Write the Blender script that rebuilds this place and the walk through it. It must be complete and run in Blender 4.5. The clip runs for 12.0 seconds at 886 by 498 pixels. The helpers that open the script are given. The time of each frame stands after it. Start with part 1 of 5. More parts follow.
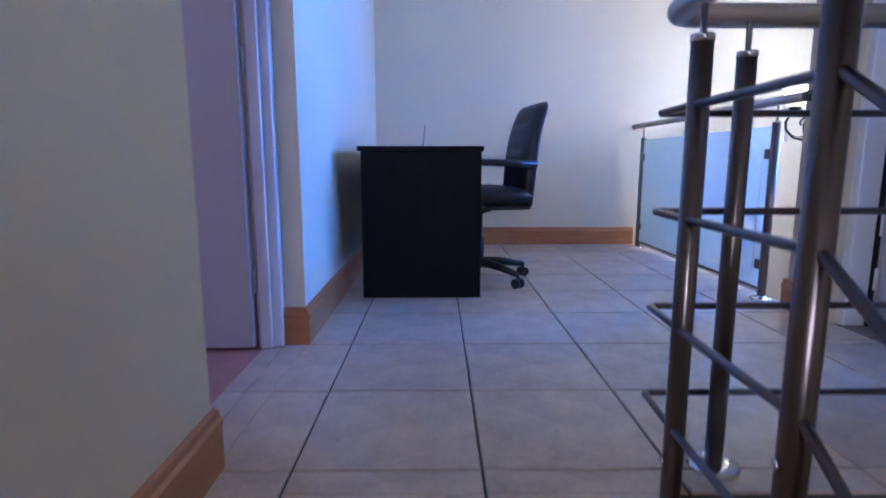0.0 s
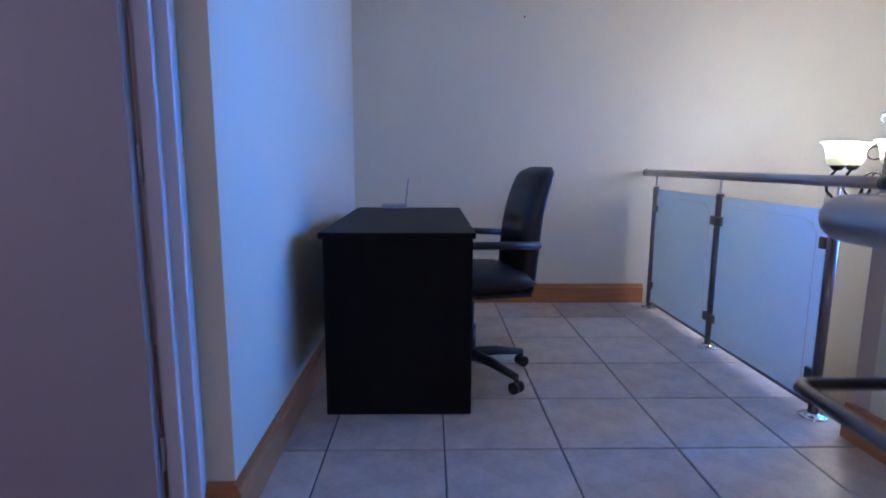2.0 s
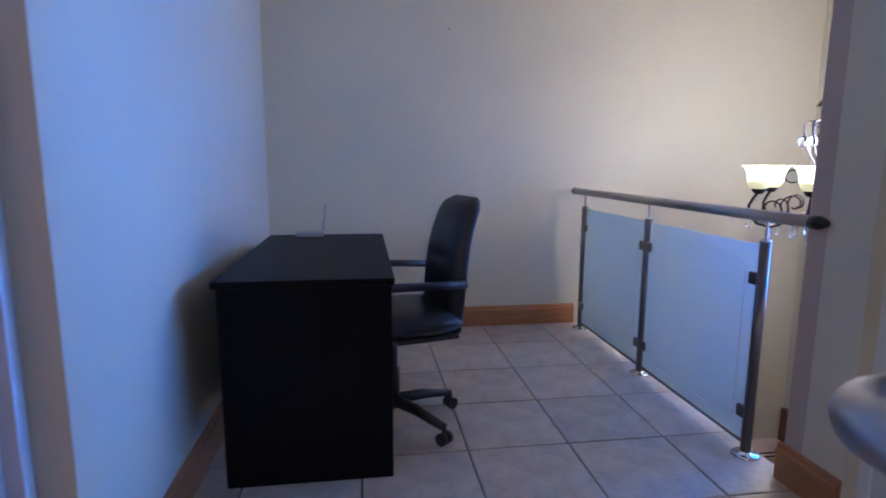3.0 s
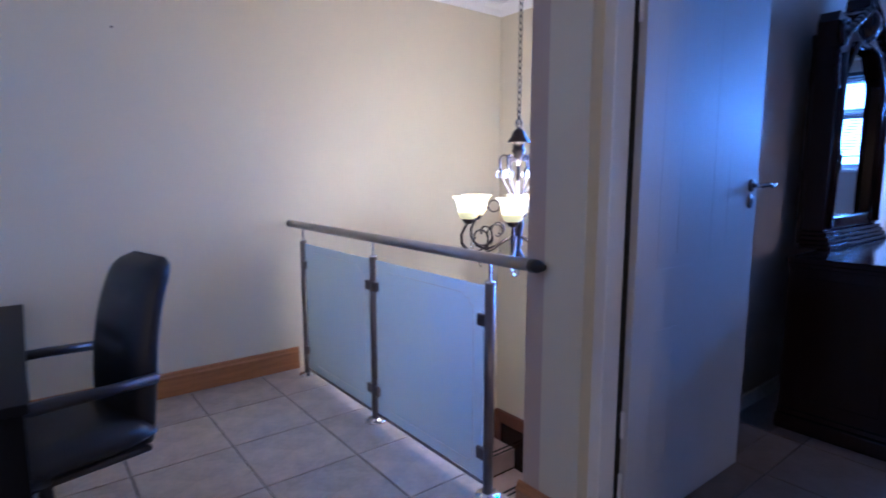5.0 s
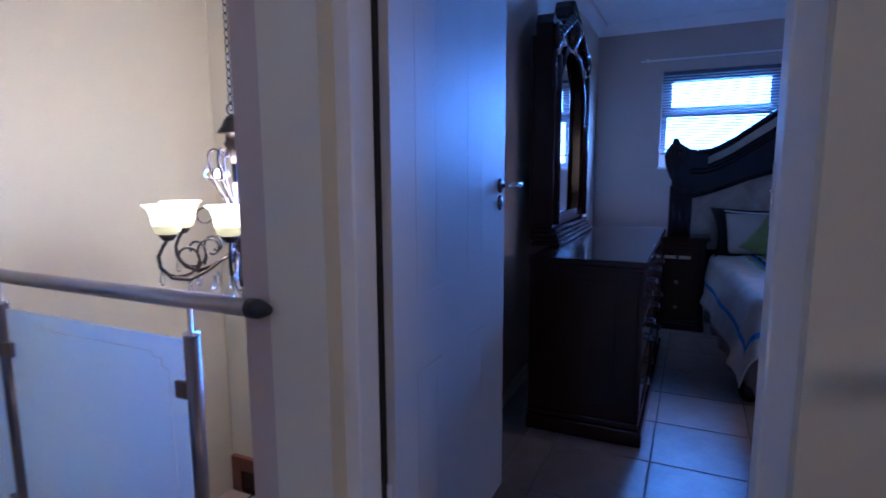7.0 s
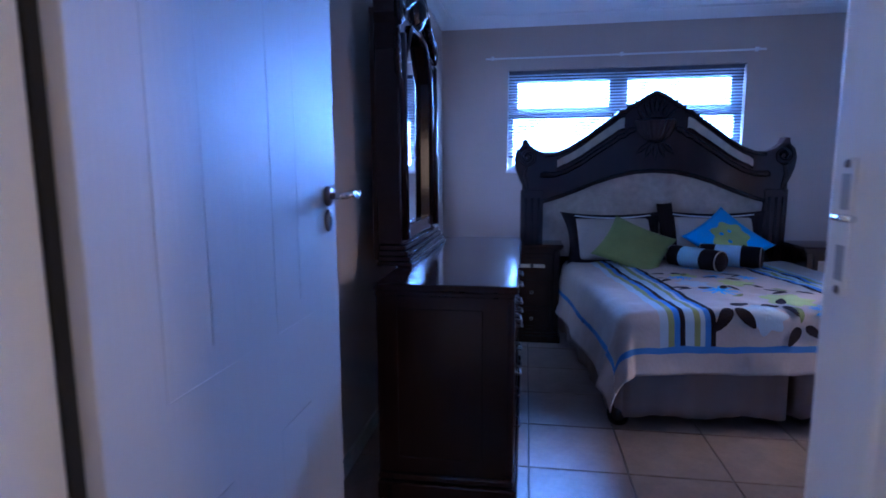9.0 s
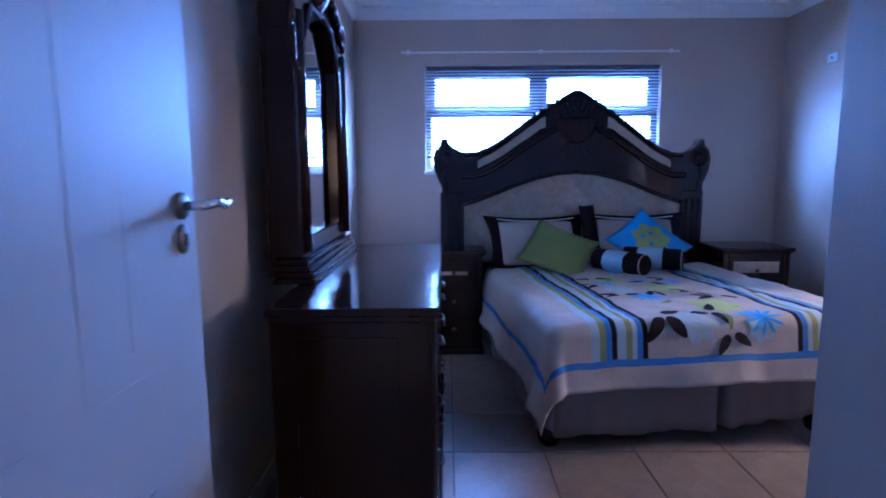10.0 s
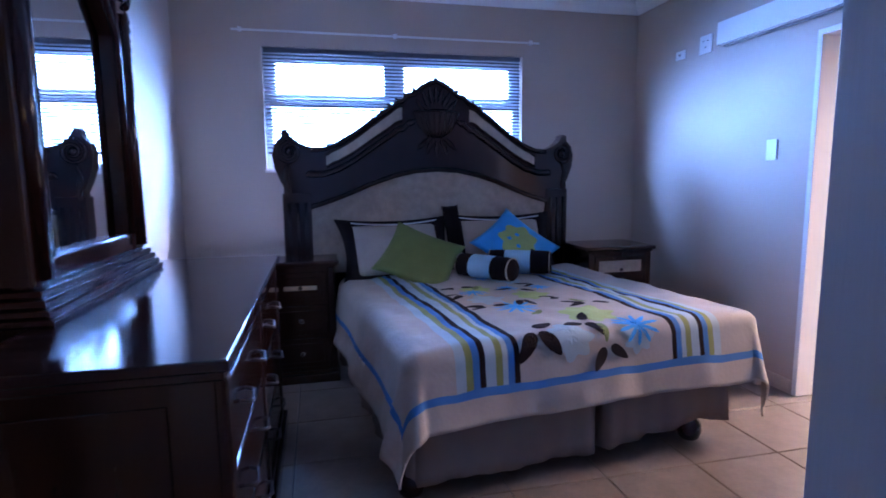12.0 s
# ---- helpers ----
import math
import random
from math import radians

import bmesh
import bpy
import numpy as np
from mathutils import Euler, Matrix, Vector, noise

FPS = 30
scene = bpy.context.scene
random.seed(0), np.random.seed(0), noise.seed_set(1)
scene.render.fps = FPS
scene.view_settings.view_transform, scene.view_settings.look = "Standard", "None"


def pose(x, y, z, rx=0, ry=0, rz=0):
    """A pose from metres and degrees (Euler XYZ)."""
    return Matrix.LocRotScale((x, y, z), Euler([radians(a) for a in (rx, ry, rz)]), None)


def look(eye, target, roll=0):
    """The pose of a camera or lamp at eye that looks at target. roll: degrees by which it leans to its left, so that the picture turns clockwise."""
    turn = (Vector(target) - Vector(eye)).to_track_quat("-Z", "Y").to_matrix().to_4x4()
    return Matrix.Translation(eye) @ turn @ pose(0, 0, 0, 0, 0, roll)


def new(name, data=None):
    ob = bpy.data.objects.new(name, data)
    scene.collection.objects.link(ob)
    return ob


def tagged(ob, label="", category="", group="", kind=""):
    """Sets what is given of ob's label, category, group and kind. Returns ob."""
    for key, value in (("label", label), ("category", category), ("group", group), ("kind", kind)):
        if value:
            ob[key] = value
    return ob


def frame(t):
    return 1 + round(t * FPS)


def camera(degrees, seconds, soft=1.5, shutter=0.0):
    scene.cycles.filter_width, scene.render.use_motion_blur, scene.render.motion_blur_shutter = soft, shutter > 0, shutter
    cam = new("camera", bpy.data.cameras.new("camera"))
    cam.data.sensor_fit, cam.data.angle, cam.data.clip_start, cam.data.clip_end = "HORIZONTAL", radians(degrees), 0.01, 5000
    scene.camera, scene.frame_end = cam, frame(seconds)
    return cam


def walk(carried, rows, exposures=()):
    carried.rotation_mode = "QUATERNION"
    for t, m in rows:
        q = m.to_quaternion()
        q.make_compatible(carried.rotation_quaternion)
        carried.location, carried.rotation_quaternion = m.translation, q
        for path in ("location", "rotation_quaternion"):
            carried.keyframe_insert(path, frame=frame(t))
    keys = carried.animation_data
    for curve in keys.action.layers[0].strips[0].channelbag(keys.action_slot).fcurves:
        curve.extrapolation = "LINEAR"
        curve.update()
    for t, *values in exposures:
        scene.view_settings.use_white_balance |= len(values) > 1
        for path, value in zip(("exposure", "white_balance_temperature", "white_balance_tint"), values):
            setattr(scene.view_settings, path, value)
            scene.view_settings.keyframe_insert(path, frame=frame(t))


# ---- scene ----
cam = camera(78.5, 12.0, soft=1.7, shutter=0.5)
PATH = [
    (0, (-0.001, 0.0, 0.666), (0.018, 1.975, 0.35), -0.0),
    (0.5, (0.039, 0.17, 0.775), (0.053, 2.146, 0.463), -0.0),
    (1, (0.029, 0.317, 0.825), (0.048, 2.293, 0.515), 0.1),
    (1.5, (0.023, 0.436, 0.946), (0.049, 2.411, 0.631), 0.3),
    (2, (0.045, 0.561, 1.005), (0.091, 2.536, 0.692), 0.3),
    (2.5, (0.085, 0.689, 1.103), (0.237, 2.658, 0.785), 0.4),
    (3, (0.119, 0.793, 1.13), (0.405, 2.748, 0.818), 0.3),
    (3.2, (0.133, 0.841, 1.145), (0.492, 2.786, 0.847), -0.1),
    (5, (0.239, 1.141, 1.244), (1.459, 2.703, 0.976), -0.0),
    (5.5, (0.334, 1.249, 1.257), (1.742, 2.641, 0.98), -0.4),
    (6, (0.382, 1.289, 1.239), (1.975, 2.468, 0.971), -0.6),
    (6.5, (0.513, 1.348, 1.238), (2.229, 2.34, 0.973), -0.9),
    (7, (0.656, 1.456, 1.251), (2.454, 2.287, 0.974), -0.3),
    (8.8, (1.144, 1.582, 1.266), (3.097, 1.928, 1.006), -0.9),
    (9, (1.222, 1.601, 1.255), (3.181, 1.901, 0.987), -0.3),
    (9.5, (1.384, 1.612, 1.266), (3.357, 1.795, 0.999), -0.3),
    (10, (1.528, 1.6, 1.258), (3.51, 1.613, 0.992), -0.3),
    (10.5, (1.685, 1.532, 1.252), (3.666, 1.431, 0.992), -0.5),
    (11, (1.785, 1.475, 1.24), (3.76, 1.289, 0.981), -0.5),
    (11.5, (1.888, 1.452, 1.235), (3.847, 1.146, 0.976), -0.5),
    (12, (1.994, 1.433, 1.223), (3.926, 0.988, 0.965), -0.6),
]
walk(cam, [(t, look(eye, target, roll)) for t, eye, target, roll in PATH], exposures=[(0.0, 0.30, 4030, 25), (1.0, 0.12, 4080, 24), (2.5, -0.42, 4280, 24), (3.2, -0.42, 4400, 25), (5.5, -0.30, 4420, 29), (7.0, -0.38, 4420, 30), (9.0, 0.38, 4700, 31), (10.5, 0.64, 4960, 32), (12.0, 0.62, 5360, 33)])

# ---- world, sun, lights ----
world = bpy.data.worlds.new("sky")
scene.world = world
world.use_nodes = True
wn = world.node_tree
sky = wn.nodes.new("ShaderNodeTexSky")
sky.sky_type = "NISHITA"
sky.sun_disc = False
SUN_WAY = Vector((-0.42, 0.62, -0.47)).normalized()
sky.sun_elevation = math.asin(-SUN_WAY.z)
sky.sun_rotation = math.atan2(-SUN_WAY.x, -SUN_WAY.y)
wn.links.new(sky.outputs[0], wn.nodes["Background"].inputs[0])
wn.nodes["Background"].inputs[1].default_value = 0.15

sun_data = bpy.data.lights.new("sun", "SUN")
sun_data.energy, sun_data.angle, sun_data.color = 5.0, radians(0.5), (1.0, 0.93, 0.84)
sun = new("sun", sun_data)
sun.matrix_world = look((12, -6, 8), Vector((12, -6, 8)) + SUN_WAY)


def area(name, place, target, width, height, watts, colour, spread=180):
    d = bpy.data.lights.new(name, "AREA")
    d.shape, d.size, d.size_y, d.energy, d.color = "RECTANGLE", width, height, watts, colour
    d.spread = radians(spread)
    o = new(name, d)
    o.matrix_world = look(place, target)
    return o


# daylight in the bedroom window; the bathroom's lamp stands by its closed far wall
area("window_daylight", (6.19, 0.815, 1.72), (3.0, 0.815, 1.72), 1.86, 0.80, 540, (0.23, 0.49, 1.0))
area("bathroom_window_daylight", (4.05, -2.93, 1.75), (4.25, -1.3, 0.35), 0.9, 0.8, 48, (1.0, 0.78, 0.56), 85)
# warm fill added behind the stairs, with no window in the wall there
area("stair_fill", (0.0, -2.93, 1.6), (1.6, 2.2, 1.0), 1.1, 1.3, 22, (1.0, 0.74, 0.44), 110)
# added fills by the side room's closed walls, for its door and the nib
area("study_fill", (-2.2, -0.44, 1.5), (-1.1, 1.8, 1.0), 1.2, 1.0, 11, (1.0, 0.66, 0.76))
area("study_west_fill", (-3.54, 0.95, 1.5), (1.6, 2.2, 1.1), 1.0, 1.0, 4, (1.0, 0.66, 0.33), 100)
# blue light for the west wall, from a window assumed out of view
area("void_window_daylight", (3.44, 3.15, 1.35), (0.0, 2.75, 0.9), 0.95, 1.15, 22, (0.06, 0.33, 1.0), 75)
# the bulbs of the chandelier
bulbs = bpy.data.lights.new("chandelier_bulbs", "POINT")
bulbs.energy, bulbs.shadow_soft_size, bulbs.color = 70, 0.14, (1.0, 0.80, 0.50)
new("chandelier_bulbs", bulbs).location = (2.50, 3.34, 1.22)

# ---- materials ----
def material(name, colour, rough=0.5, metal=0.0, scale=8.0, vary=0.08, bump=0.0, bump_scale=60.0,
             stretch=(1, 1, 1), piece=0.0, spec=0.5, coat=0.0):
    """A principled material: broad mottling and fine grain on the colour, fine relief, and a shade of its own for each piece."""
    m = bpy.data.materials.new(name)
    m.use_nodes = True
    nt = m.node_tree
    b = nt.nodes["Principled BSDF"]
    b.inputs["Roughness"].default_value = rough
    b.inputs["Metallic"].default_value = metal
    b.inputs["Specular IOR Level"].default_value = spec
    b.inputs["Coat Weight"].default_value = coat
    b.inputs["Coat Roughness"].default_value = 0.08
    tc = nt.nodes.new("ShaderNodeTexCoord")
    mp = nt.nodes.new("ShaderNodeMapping")
    mp.inputs["Scale"].default_value = stretch
    nt.links.new(tc.outputs["Object"], mp.inputs[0])
    big = nt.nodes.new("ShaderNodeTexNoise")
    big.inputs["Scale"].default_value = scale
    big.inputs["Detail"].default_value = 4
    nt.links.new(mp.outputs[0], big.inputs["Vector"])
    fine = nt.nodes.new("ShaderNodeTexNoise")
    fine.inputs["Scale"].default_value = bump_scale
    fine.inputs["Detail"].default_value = 3
    nt.links.new(mp.outputs[0], fine.inputs["Vector"])
    mix = nt.nodes.new("ShaderNodeMath")
    mix.operation = "MULTIPLY_ADD"
    nt.links.new(fine.outputs["Fac"], mix.inputs[0])
    mix.inputs[1].default_value = 0.4
    nt.links.new(big.outputs["Fac"], mix.inputs[2])
    last = mix.outputs[0]
    if piece:
        info = nt.nodes.new("ShaderNodeObjectInfo")
        add = nt.nodes.new("ShaderNodeMath")
        add.operation = "MULTIPLY_ADD"
        nt.links.new(info.outputs["Random"], add.inputs[0])
        add.inputs[1].default_value = piece
        nt.links.new(last, add.inputs[2])
        last = add.outputs[0]
    ramp = nt.nodes.new("ShaderNodeMapRange")
    ramp.inputs[1].default_value, ramp.inputs[2].default_value = 0.35, 1.05 + piece
    ramp.inputs[3].default_value, ramp.inputs[4].default_value = 1 - vary, 1 + vary
    nt.links.new(last, ramp.inputs[0])
    mul = nt.nodes.new("ShaderNodeVectorMath")
    mul.operation = "SCALE"
    mul.inputs[0].default_value = colour
    nt.links.new(ramp.outputs[0], mul.inputs["Scale"])
    nt.links.new(mul.outputs[0], b.inputs["Base Color"])
    if bump:
        bp = nt.nodes.new("ShaderNodeBump")
        bp.inputs["Strength"].default_value = bump
        bp.inputs["Distance"].default_value = 0.002
        nt.links.new(fine.outputs["Fac"], bp.inputs["Height"])
        nt.links.new(bp.outputs[0], b.inputs["Normal"])
    return m


def glow(name, colour, strength):
    m = bpy.data.materials.new(name)
    m.use_nodes = True
    b = m.node_tree.nodes["Principled BSDF"]
    b.inputs["Base Color"].default_value = (*colour, 1)
    b.inputs["Emission Color"].default_value = (*colour, 1)
    b.inputs["Emission Strength"].default_value = strength
    return m


def glass(name, colour=(1, 1, 1), rough=0.0, ior=1.45):
    m = bpy.data.materials.new(name)
    m.use_nodes = True
    b = m.node_tree.nodes["Principled BSDF"]
    b.inputs["Base Color"].default_value = (*colour, 1)
    b.inputs["Roughness"].default_value = rough
    b.inputs["IOR"].default_value = ior
    b.inputs["Transmission Weight"].default_value = 1.0
    return m


CREAM = material("cream_wall_paint", (0.64, 0.585, 0.435), 0.5, scale=1.5, vary=0.05, bump=0.12, bump_scale=220)
TAUPE = material("bedroom_wall_paint", (0.49, 0.39, 0.315), 0.5, scale=1.5, vary=0.05, bump=0.12, bump_scale=220)
CEILING = material("ceiling_paint", (0.80, 0.79, 0.77), 0.7, scale=2, vary=0.03, bump=0.08, bump_scale=150)
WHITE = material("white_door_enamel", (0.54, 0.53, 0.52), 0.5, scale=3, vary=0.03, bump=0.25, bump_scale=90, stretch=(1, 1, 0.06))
FRAME_WHITE = material("white_frame_enamel", (0.76, 0.75, 0.73), 0.52, scale=4, vary=0.04, bump=0.1, bump_scale=60)
TILE = material("beige_ceramic_tile", (0.51, 0.43, 0.345), 0.32, scale=9, vary=0.42, bump=0.10, bump_scale=45, piece=0.25)
GROUT = material("dark_grey_grout", (0.10, 0.095, 0.09), 0.9, scale=30, vary=0.25, bump=0.3)
SKIRT = material("varnished_pine_skirting", (0.36, 0.155, 0.05), 0.38, scale=5, vary=0.25, bump=0.1, bump_scale=30, stretch=(1, 1, 9))
DARK_PINE = material("dark_stained_pine", (0.14, 0.05, 0.028), 0.4, scale=5, vary=0.25, bump=0.1, bump_scale=30, stretch=(9, 9, 1))
# one steel in two colours: dark reflections painted into posts, bright ones into rails
STEEL = material("darkened_brushed_steel", (0.19, 0.165, 0.16), 0.28, 1.0, scale=12, vary=0.08, bump=0.05, bump_scale=120)
RAIL = material("lit_satin_stainless_rail", (0.50, 0.475, 0.46), 0.40, 1.0, scale=12, vary=0.08, bump=0.05, bump_scale=120)
CHROME = material("polished_chrome", (0.72, 0.72, 0.74), 0.12, 1.0, scale=12, vary=0.04)
BLACKWOOD = material("black_ash_laminate", (0.007, 0.007, 0.008), 0.42, spec=0.07, scale=20, vary=0.25, bump=0.08, bump_scale=120, stretch=(1, 1, 0.1))
LEATHER = material("black_leather", (0.010, 0.010, 0.012), 0.45, scale=14, vary=0.25, bump=0.3, bump_scale=180)
PLASTIC = material("black_plastic", (0.018, 0.018, 0.02), 0.35, scale=20, vary=0.2)
MAHOGANY = material("dark_mahogany", (0.020, 0.008, 0.006), 0.13, scale=3, vary=0.14, bump=0.02, bump_scale=25, stretch=(5, 5, 0.7), coat=0.16, spec=0.28)
CARPET = material("dusty_pink_carpet", (0.42, 0.24, 0.20), 0.95, scale=10, vary=0.15, bump=0.6, bump_scale=300)
FROST = glass("frosted_glass", (0.84, 0.93, 1.0), 0.42)
film = FROST.node_tree.nodes.new("ShaderNodeBsdfTranslucent")
film.inputs["Color"].default_value = (0.60, 0.92, 0.98, 1)
blend = FROST.node_tree.nodes.new("ShaderNodeMixShader")
blend.inputs[0].default_value = 0.075
FROST.node_tree.links.new(FROST.node_tree.nodes["Principled BSDF"].outputs[0], blend.inputs[1])
FROST.node_tree.links.new(film.outputs[0], blend.inputs[2])
FROST.node_tree.links.new(blend.outputs[0], FROST.node_tree.nodes["Material Output"].inputs[0])
PANE = glass("window_glass")
MIRROR = material("mirror_silver", (0.86, 0.87, 0.88), 0.012, 1.0, vary=0.01)

BRONZE = material("dark_bronze_iron", (0.045, 0.036, 0.033), 0.38, 0.7, scale=25, vary=0.35, bump=0.15, bump_scale=90)
CRYSTAL = glass("cut_crystal", (0.96, 0.97, 1.0), 0.02, 1.5)
SHADE = glow("lit_amber_glass_shade", (1.0, 0.80, 0.42), 5.0)
SHADE_LOW = glow("amber_glass_shade_base", (0.85, 0.70, 0.25), 1.1)
BULB = glow("lit_bulb", (1.0, 0.86, 0.62), 30.0)
CLOTH = material("cream_quilt_cotton", (0.42, 0.345, 0.28), 0.85, scale=9, vary=0.10, bump=0.7, bump_scale=60)
# beige cotton darkened for the shade on the bed's backlit front
VALANCE = material("shaded_beige_valance_cotton", (0.19, 0.145, 0.12), 0.88, scale=9, vary=0.06, bump=0.25, bump_scale=260)
C_BLUE = material("blue_band_cotton", (0.045, 0.17, 0.42), 0.8, scale=12, vary=0.12, bump=0.25, bump_scale=240)
C_SKY = material("sky_blue_cotton", (0.05, 0.33, 0.68), 0.8, scale=12, vary=0.12, bump=0.25, bump_scale=240)
C_PALE = material("pale_blue_cotton", (0.36, 0.52, 0.60), 0.82, scale=12, vary=0.10, bump=0.25, bump_scale=240)
C_BROWN = material("dark_brown_cotton", (0.013, 0.007, 0.008), 0.85, spec=0.15, scale=12, vary=0.2, bump=0.25, bump_scale=240)
C_GREEN = material("olive_green_cotton", (0.17, 0.20, 0.05), 0.8, scale=12, vary=0.14, bump=0.25, bump_scale=240)
C_LIME = material("lime_green_cotton", (0.36, 0.42, 0.13), 0.8, scale=12, vary=0.14, bump=0.25, bump_scale=240)
TUFT = material("cream_damask_upholstery", (0.40, 0.32, 0.245), 0.5, scale=22, vary=0.22, bump=0.35, bump_scale=120)
BRASS = material("pale_brass", (0.55, 0.46, 0.34), 0.35, 0.8, scale=20, vary=0.15)
C_STRAW = material("pale_olive_cotton", (0.23, 0.245, 0.07), 0.8, scale=12, vary=0.14, bump=0.25, bump_scale=240)
C_WASH = material("faded_blue_cotton", (0.35, 0.42, 0.44), 0.82, scale=12, vary=0.10, bump=0.25, bump_scale=240)
SLAT = material("grey_blind_slat", (0.09, 0.09, 0.105), 0.45, scale=10, vary=0.1)
ALU = material("white_window_frame", (0.62, 0.64, 0.66), 0.4, scale=8, vary=0.06)
DEVICE = material("grey_router_plastic", (0.33, 0.34, 0.37), 0.4, scale=20, vary=0.04)
SWITCH = material("white_switch_plastic", (0.78, 0.78, 0.77), 0.35, scale=20, vary=0.03)
BATH_TILE = material("cream_bathroom_tile", (0.66, 0.60, 0.53), 0.25, scale=6, vary=0.08, piece=0.1)
STAIR_TILE = material("pink_beige_stair_tile", (0.48, 0.36, 0.31), 0.35, scale=7, vary=0.15, bump=0.1)
# for rubber strips and small holes, and for shade painted into the door gap
MATT_BLACK = material("matt_black_rubber_and_gap_shade", (0.01, 0.01, 0.01), 0.7)
# the landing's tile again, darkened: the bedroom floor's shade is in this colour
BED_TILE = material("shaded_beige_ceramic_tile", (0.20, 0.15, 0.115), 0.28, scale=9, vary=0.40, bump=0.10, bump_scale=45, piece=0.25)

# ---- helpers for building ----
def box(bm, x0, x1, y0, y1, z0, z1, bevel=0.0, seg=2):
    vs = [bm.verts.new((x, y, z)) for x in (x0, x1) for y in (y0, y1) for z in (z0, z1)]
    fs = [bm.faces.new([vs[i] for i in q]) for q in ((0, 1, 3, 2), (4, 6, 7, 5), (0, 4, 5, 1), (2, 3, 7, 6), (0, 2, 6, 4), (1, 5, 7, 3))]
    if bevel:
        es = list({e for f in fs for e in f.edges})
        bmesh.ops.bevel(bm, geom=es, offset=bevel, segments=seg, affect="EDGES", profile=0.5)
    return bm


def boxes(*args, bevel=0.0):
    bm = bmesh.new()
    for a in args:
        box(bm, *a, bevel=bevel)
    return bm


def tube(bm, points, r, seg=12, caps=True, radii=None):
    """A round bar along points, with mitred joints."""
    pts = [Vector(p) for p in points]
    rings, up = [], None
    for i, p in enumerate(pts):
        a = (p - pts[i - 1]).normalized() if i else None
        b = (pts[i + 1] - p).normalized() if i < len(pts) - 1 else None
        d = ((a or b) + (b or a)).normalized()
        if up is None:
            up = Vector((0, 0, 1)) if abs(d.z) < 0.9 else Vector((1, 0, 0))
        u = (up - d * up.dot(d)).normalized()
        v = d.cross(u)
        up = u
        rr = radii[i] if radii else r
        k = 1.0 / max(0.35, d.dot(a)) if a and b else 1.0
        ring = []
        for s in range(seg):
            t = 2 * math.pi * s / seg
            off = (u * math.cos(t) + v * math.sin(t)) * rr
            if k > 1.01:
                axis = (b - a)
                if axis.length > 1e-6:
                    axis.normalize()
                    off += axis * off.dot(axis) * (k - 1)
            ring.append(bm.verts.new(p + off))
        rings.append(ring)
    for r0, r1 in zip(rings, rings[1:]):
        for s in range(seg):
            f = bm.faces.new((r0[s], r0[(s + 1) % seg], r1[(s + 1) % seg], r1[s]))
            f.smooth = True
    if caps:
        bm.faces.new(rings[0][::-1])
        bm.faces.new(rings[-1])
    return bm


def lathe(bm, profile, at=(0, 0, 0), seg=20, wave=0.0, waves=8):
    """Turns a profile of (radius, height) round the upright axis through at. wave: scallops on the outer rings."""
    rings = []
    for r, z in profile:
        ring = []
        for s in range(seg):
            t = 2 * math.pi * s / seg
            rr = max(r, 0.0004) * (1 + wave * math.cos(waves * t) * min(1, r * 12))
            ring.append(bm.verts.new((at[0] + rr * math.cos(t), at[1] + rr * math.sin(t), at[2] + z)))
        rings.append(ring)
    for r0, r1 in zip(rings, rings[1:]):
        for s in range(seg):
            f = bm.faces.new((r0[s], r0[(s + 1) % seg], r1[(s + 1) % seg], r1[s]))
            f.smooth = True
    return bm


def profile_run(bm, profile, a, b, out):
    """Sweeps a profile of (out, up) from a to b; out: the level direction in which the profile stands proud."""
    a, b, out = Vector(a), Vector(b), Vector(out)
    rows = [[bm.verts.new(p + out * o + Vector((0, 0, z))) for o, z in profile] for p in (a, b)]
    n = len(profile)
    for i in range(n):
        bm.faces.new((rows[0][i], rows[0][(i + 1) % n], rows[1][(i + 1) % n], rows[1][i]))
    bm.faces.new(rows[0])
    bm.faces.new(rows[1][::-1])
    return bm


def mesh_of(name, bm, mat):
    bmesh.ops.recalc_face_normals(bm, faces=bm.faces[:])
    me = bpy.data.meshes.new(name)
    bm.to_mesh(me)
    bm.free()
    for m in mat if isinstance(mat, (list, tuple)) else [mat]:
        me.materials.append(m)
    return me


def structure(name, bm, mat, label="", category=""):
    ob = new(name, mesh_of(name, bm, mat))
    return tagged(ob, label, category, kind="structure")


def part(name, bm, mat, parent, label=""):
    ob = new(name, mesh_of(name, bm, mat))
    ob.parent = parent
    if label:
        ob["label"] = label
    return ob


def thing(name, m, label, category, group=""):
    ob = new(name)
    ob.matrix_world = m
    return tagged(ob, label, category, group)


# ---- structure ----
X_WEST, Y_NORTH, X_HALL_E, X_VOID_E = -0.49, 4.42, 1.605, 3.39
X_BED_E, Y_BED_N, Y_BED_S, Y_NIB = 6.05, 2.34, -1.12, 2.418
TOP, LOW = 2.59, -2.80

structure("wall_west", boxes((-0.61, X_WEST, -3.0, 1.10, LOW, TOP), (-0.61, X_WEST, 1.945, 4.54, LOW, TOP), (-0.61, X_WEST, 1.10, 1.945, 2.09, TOP), (-0.61, X_WEST, 1.10, 1.945, LOW, -0.02)),
          CREAM, "cream painted plaster wall with a doorway", "wall")
structure("wall_north", boxes((X_WEST, 3.51, Y_NORTH, 4.54, LOW, TOP)), CREAM, "cream painted plaster wall above the stair void", "wall")
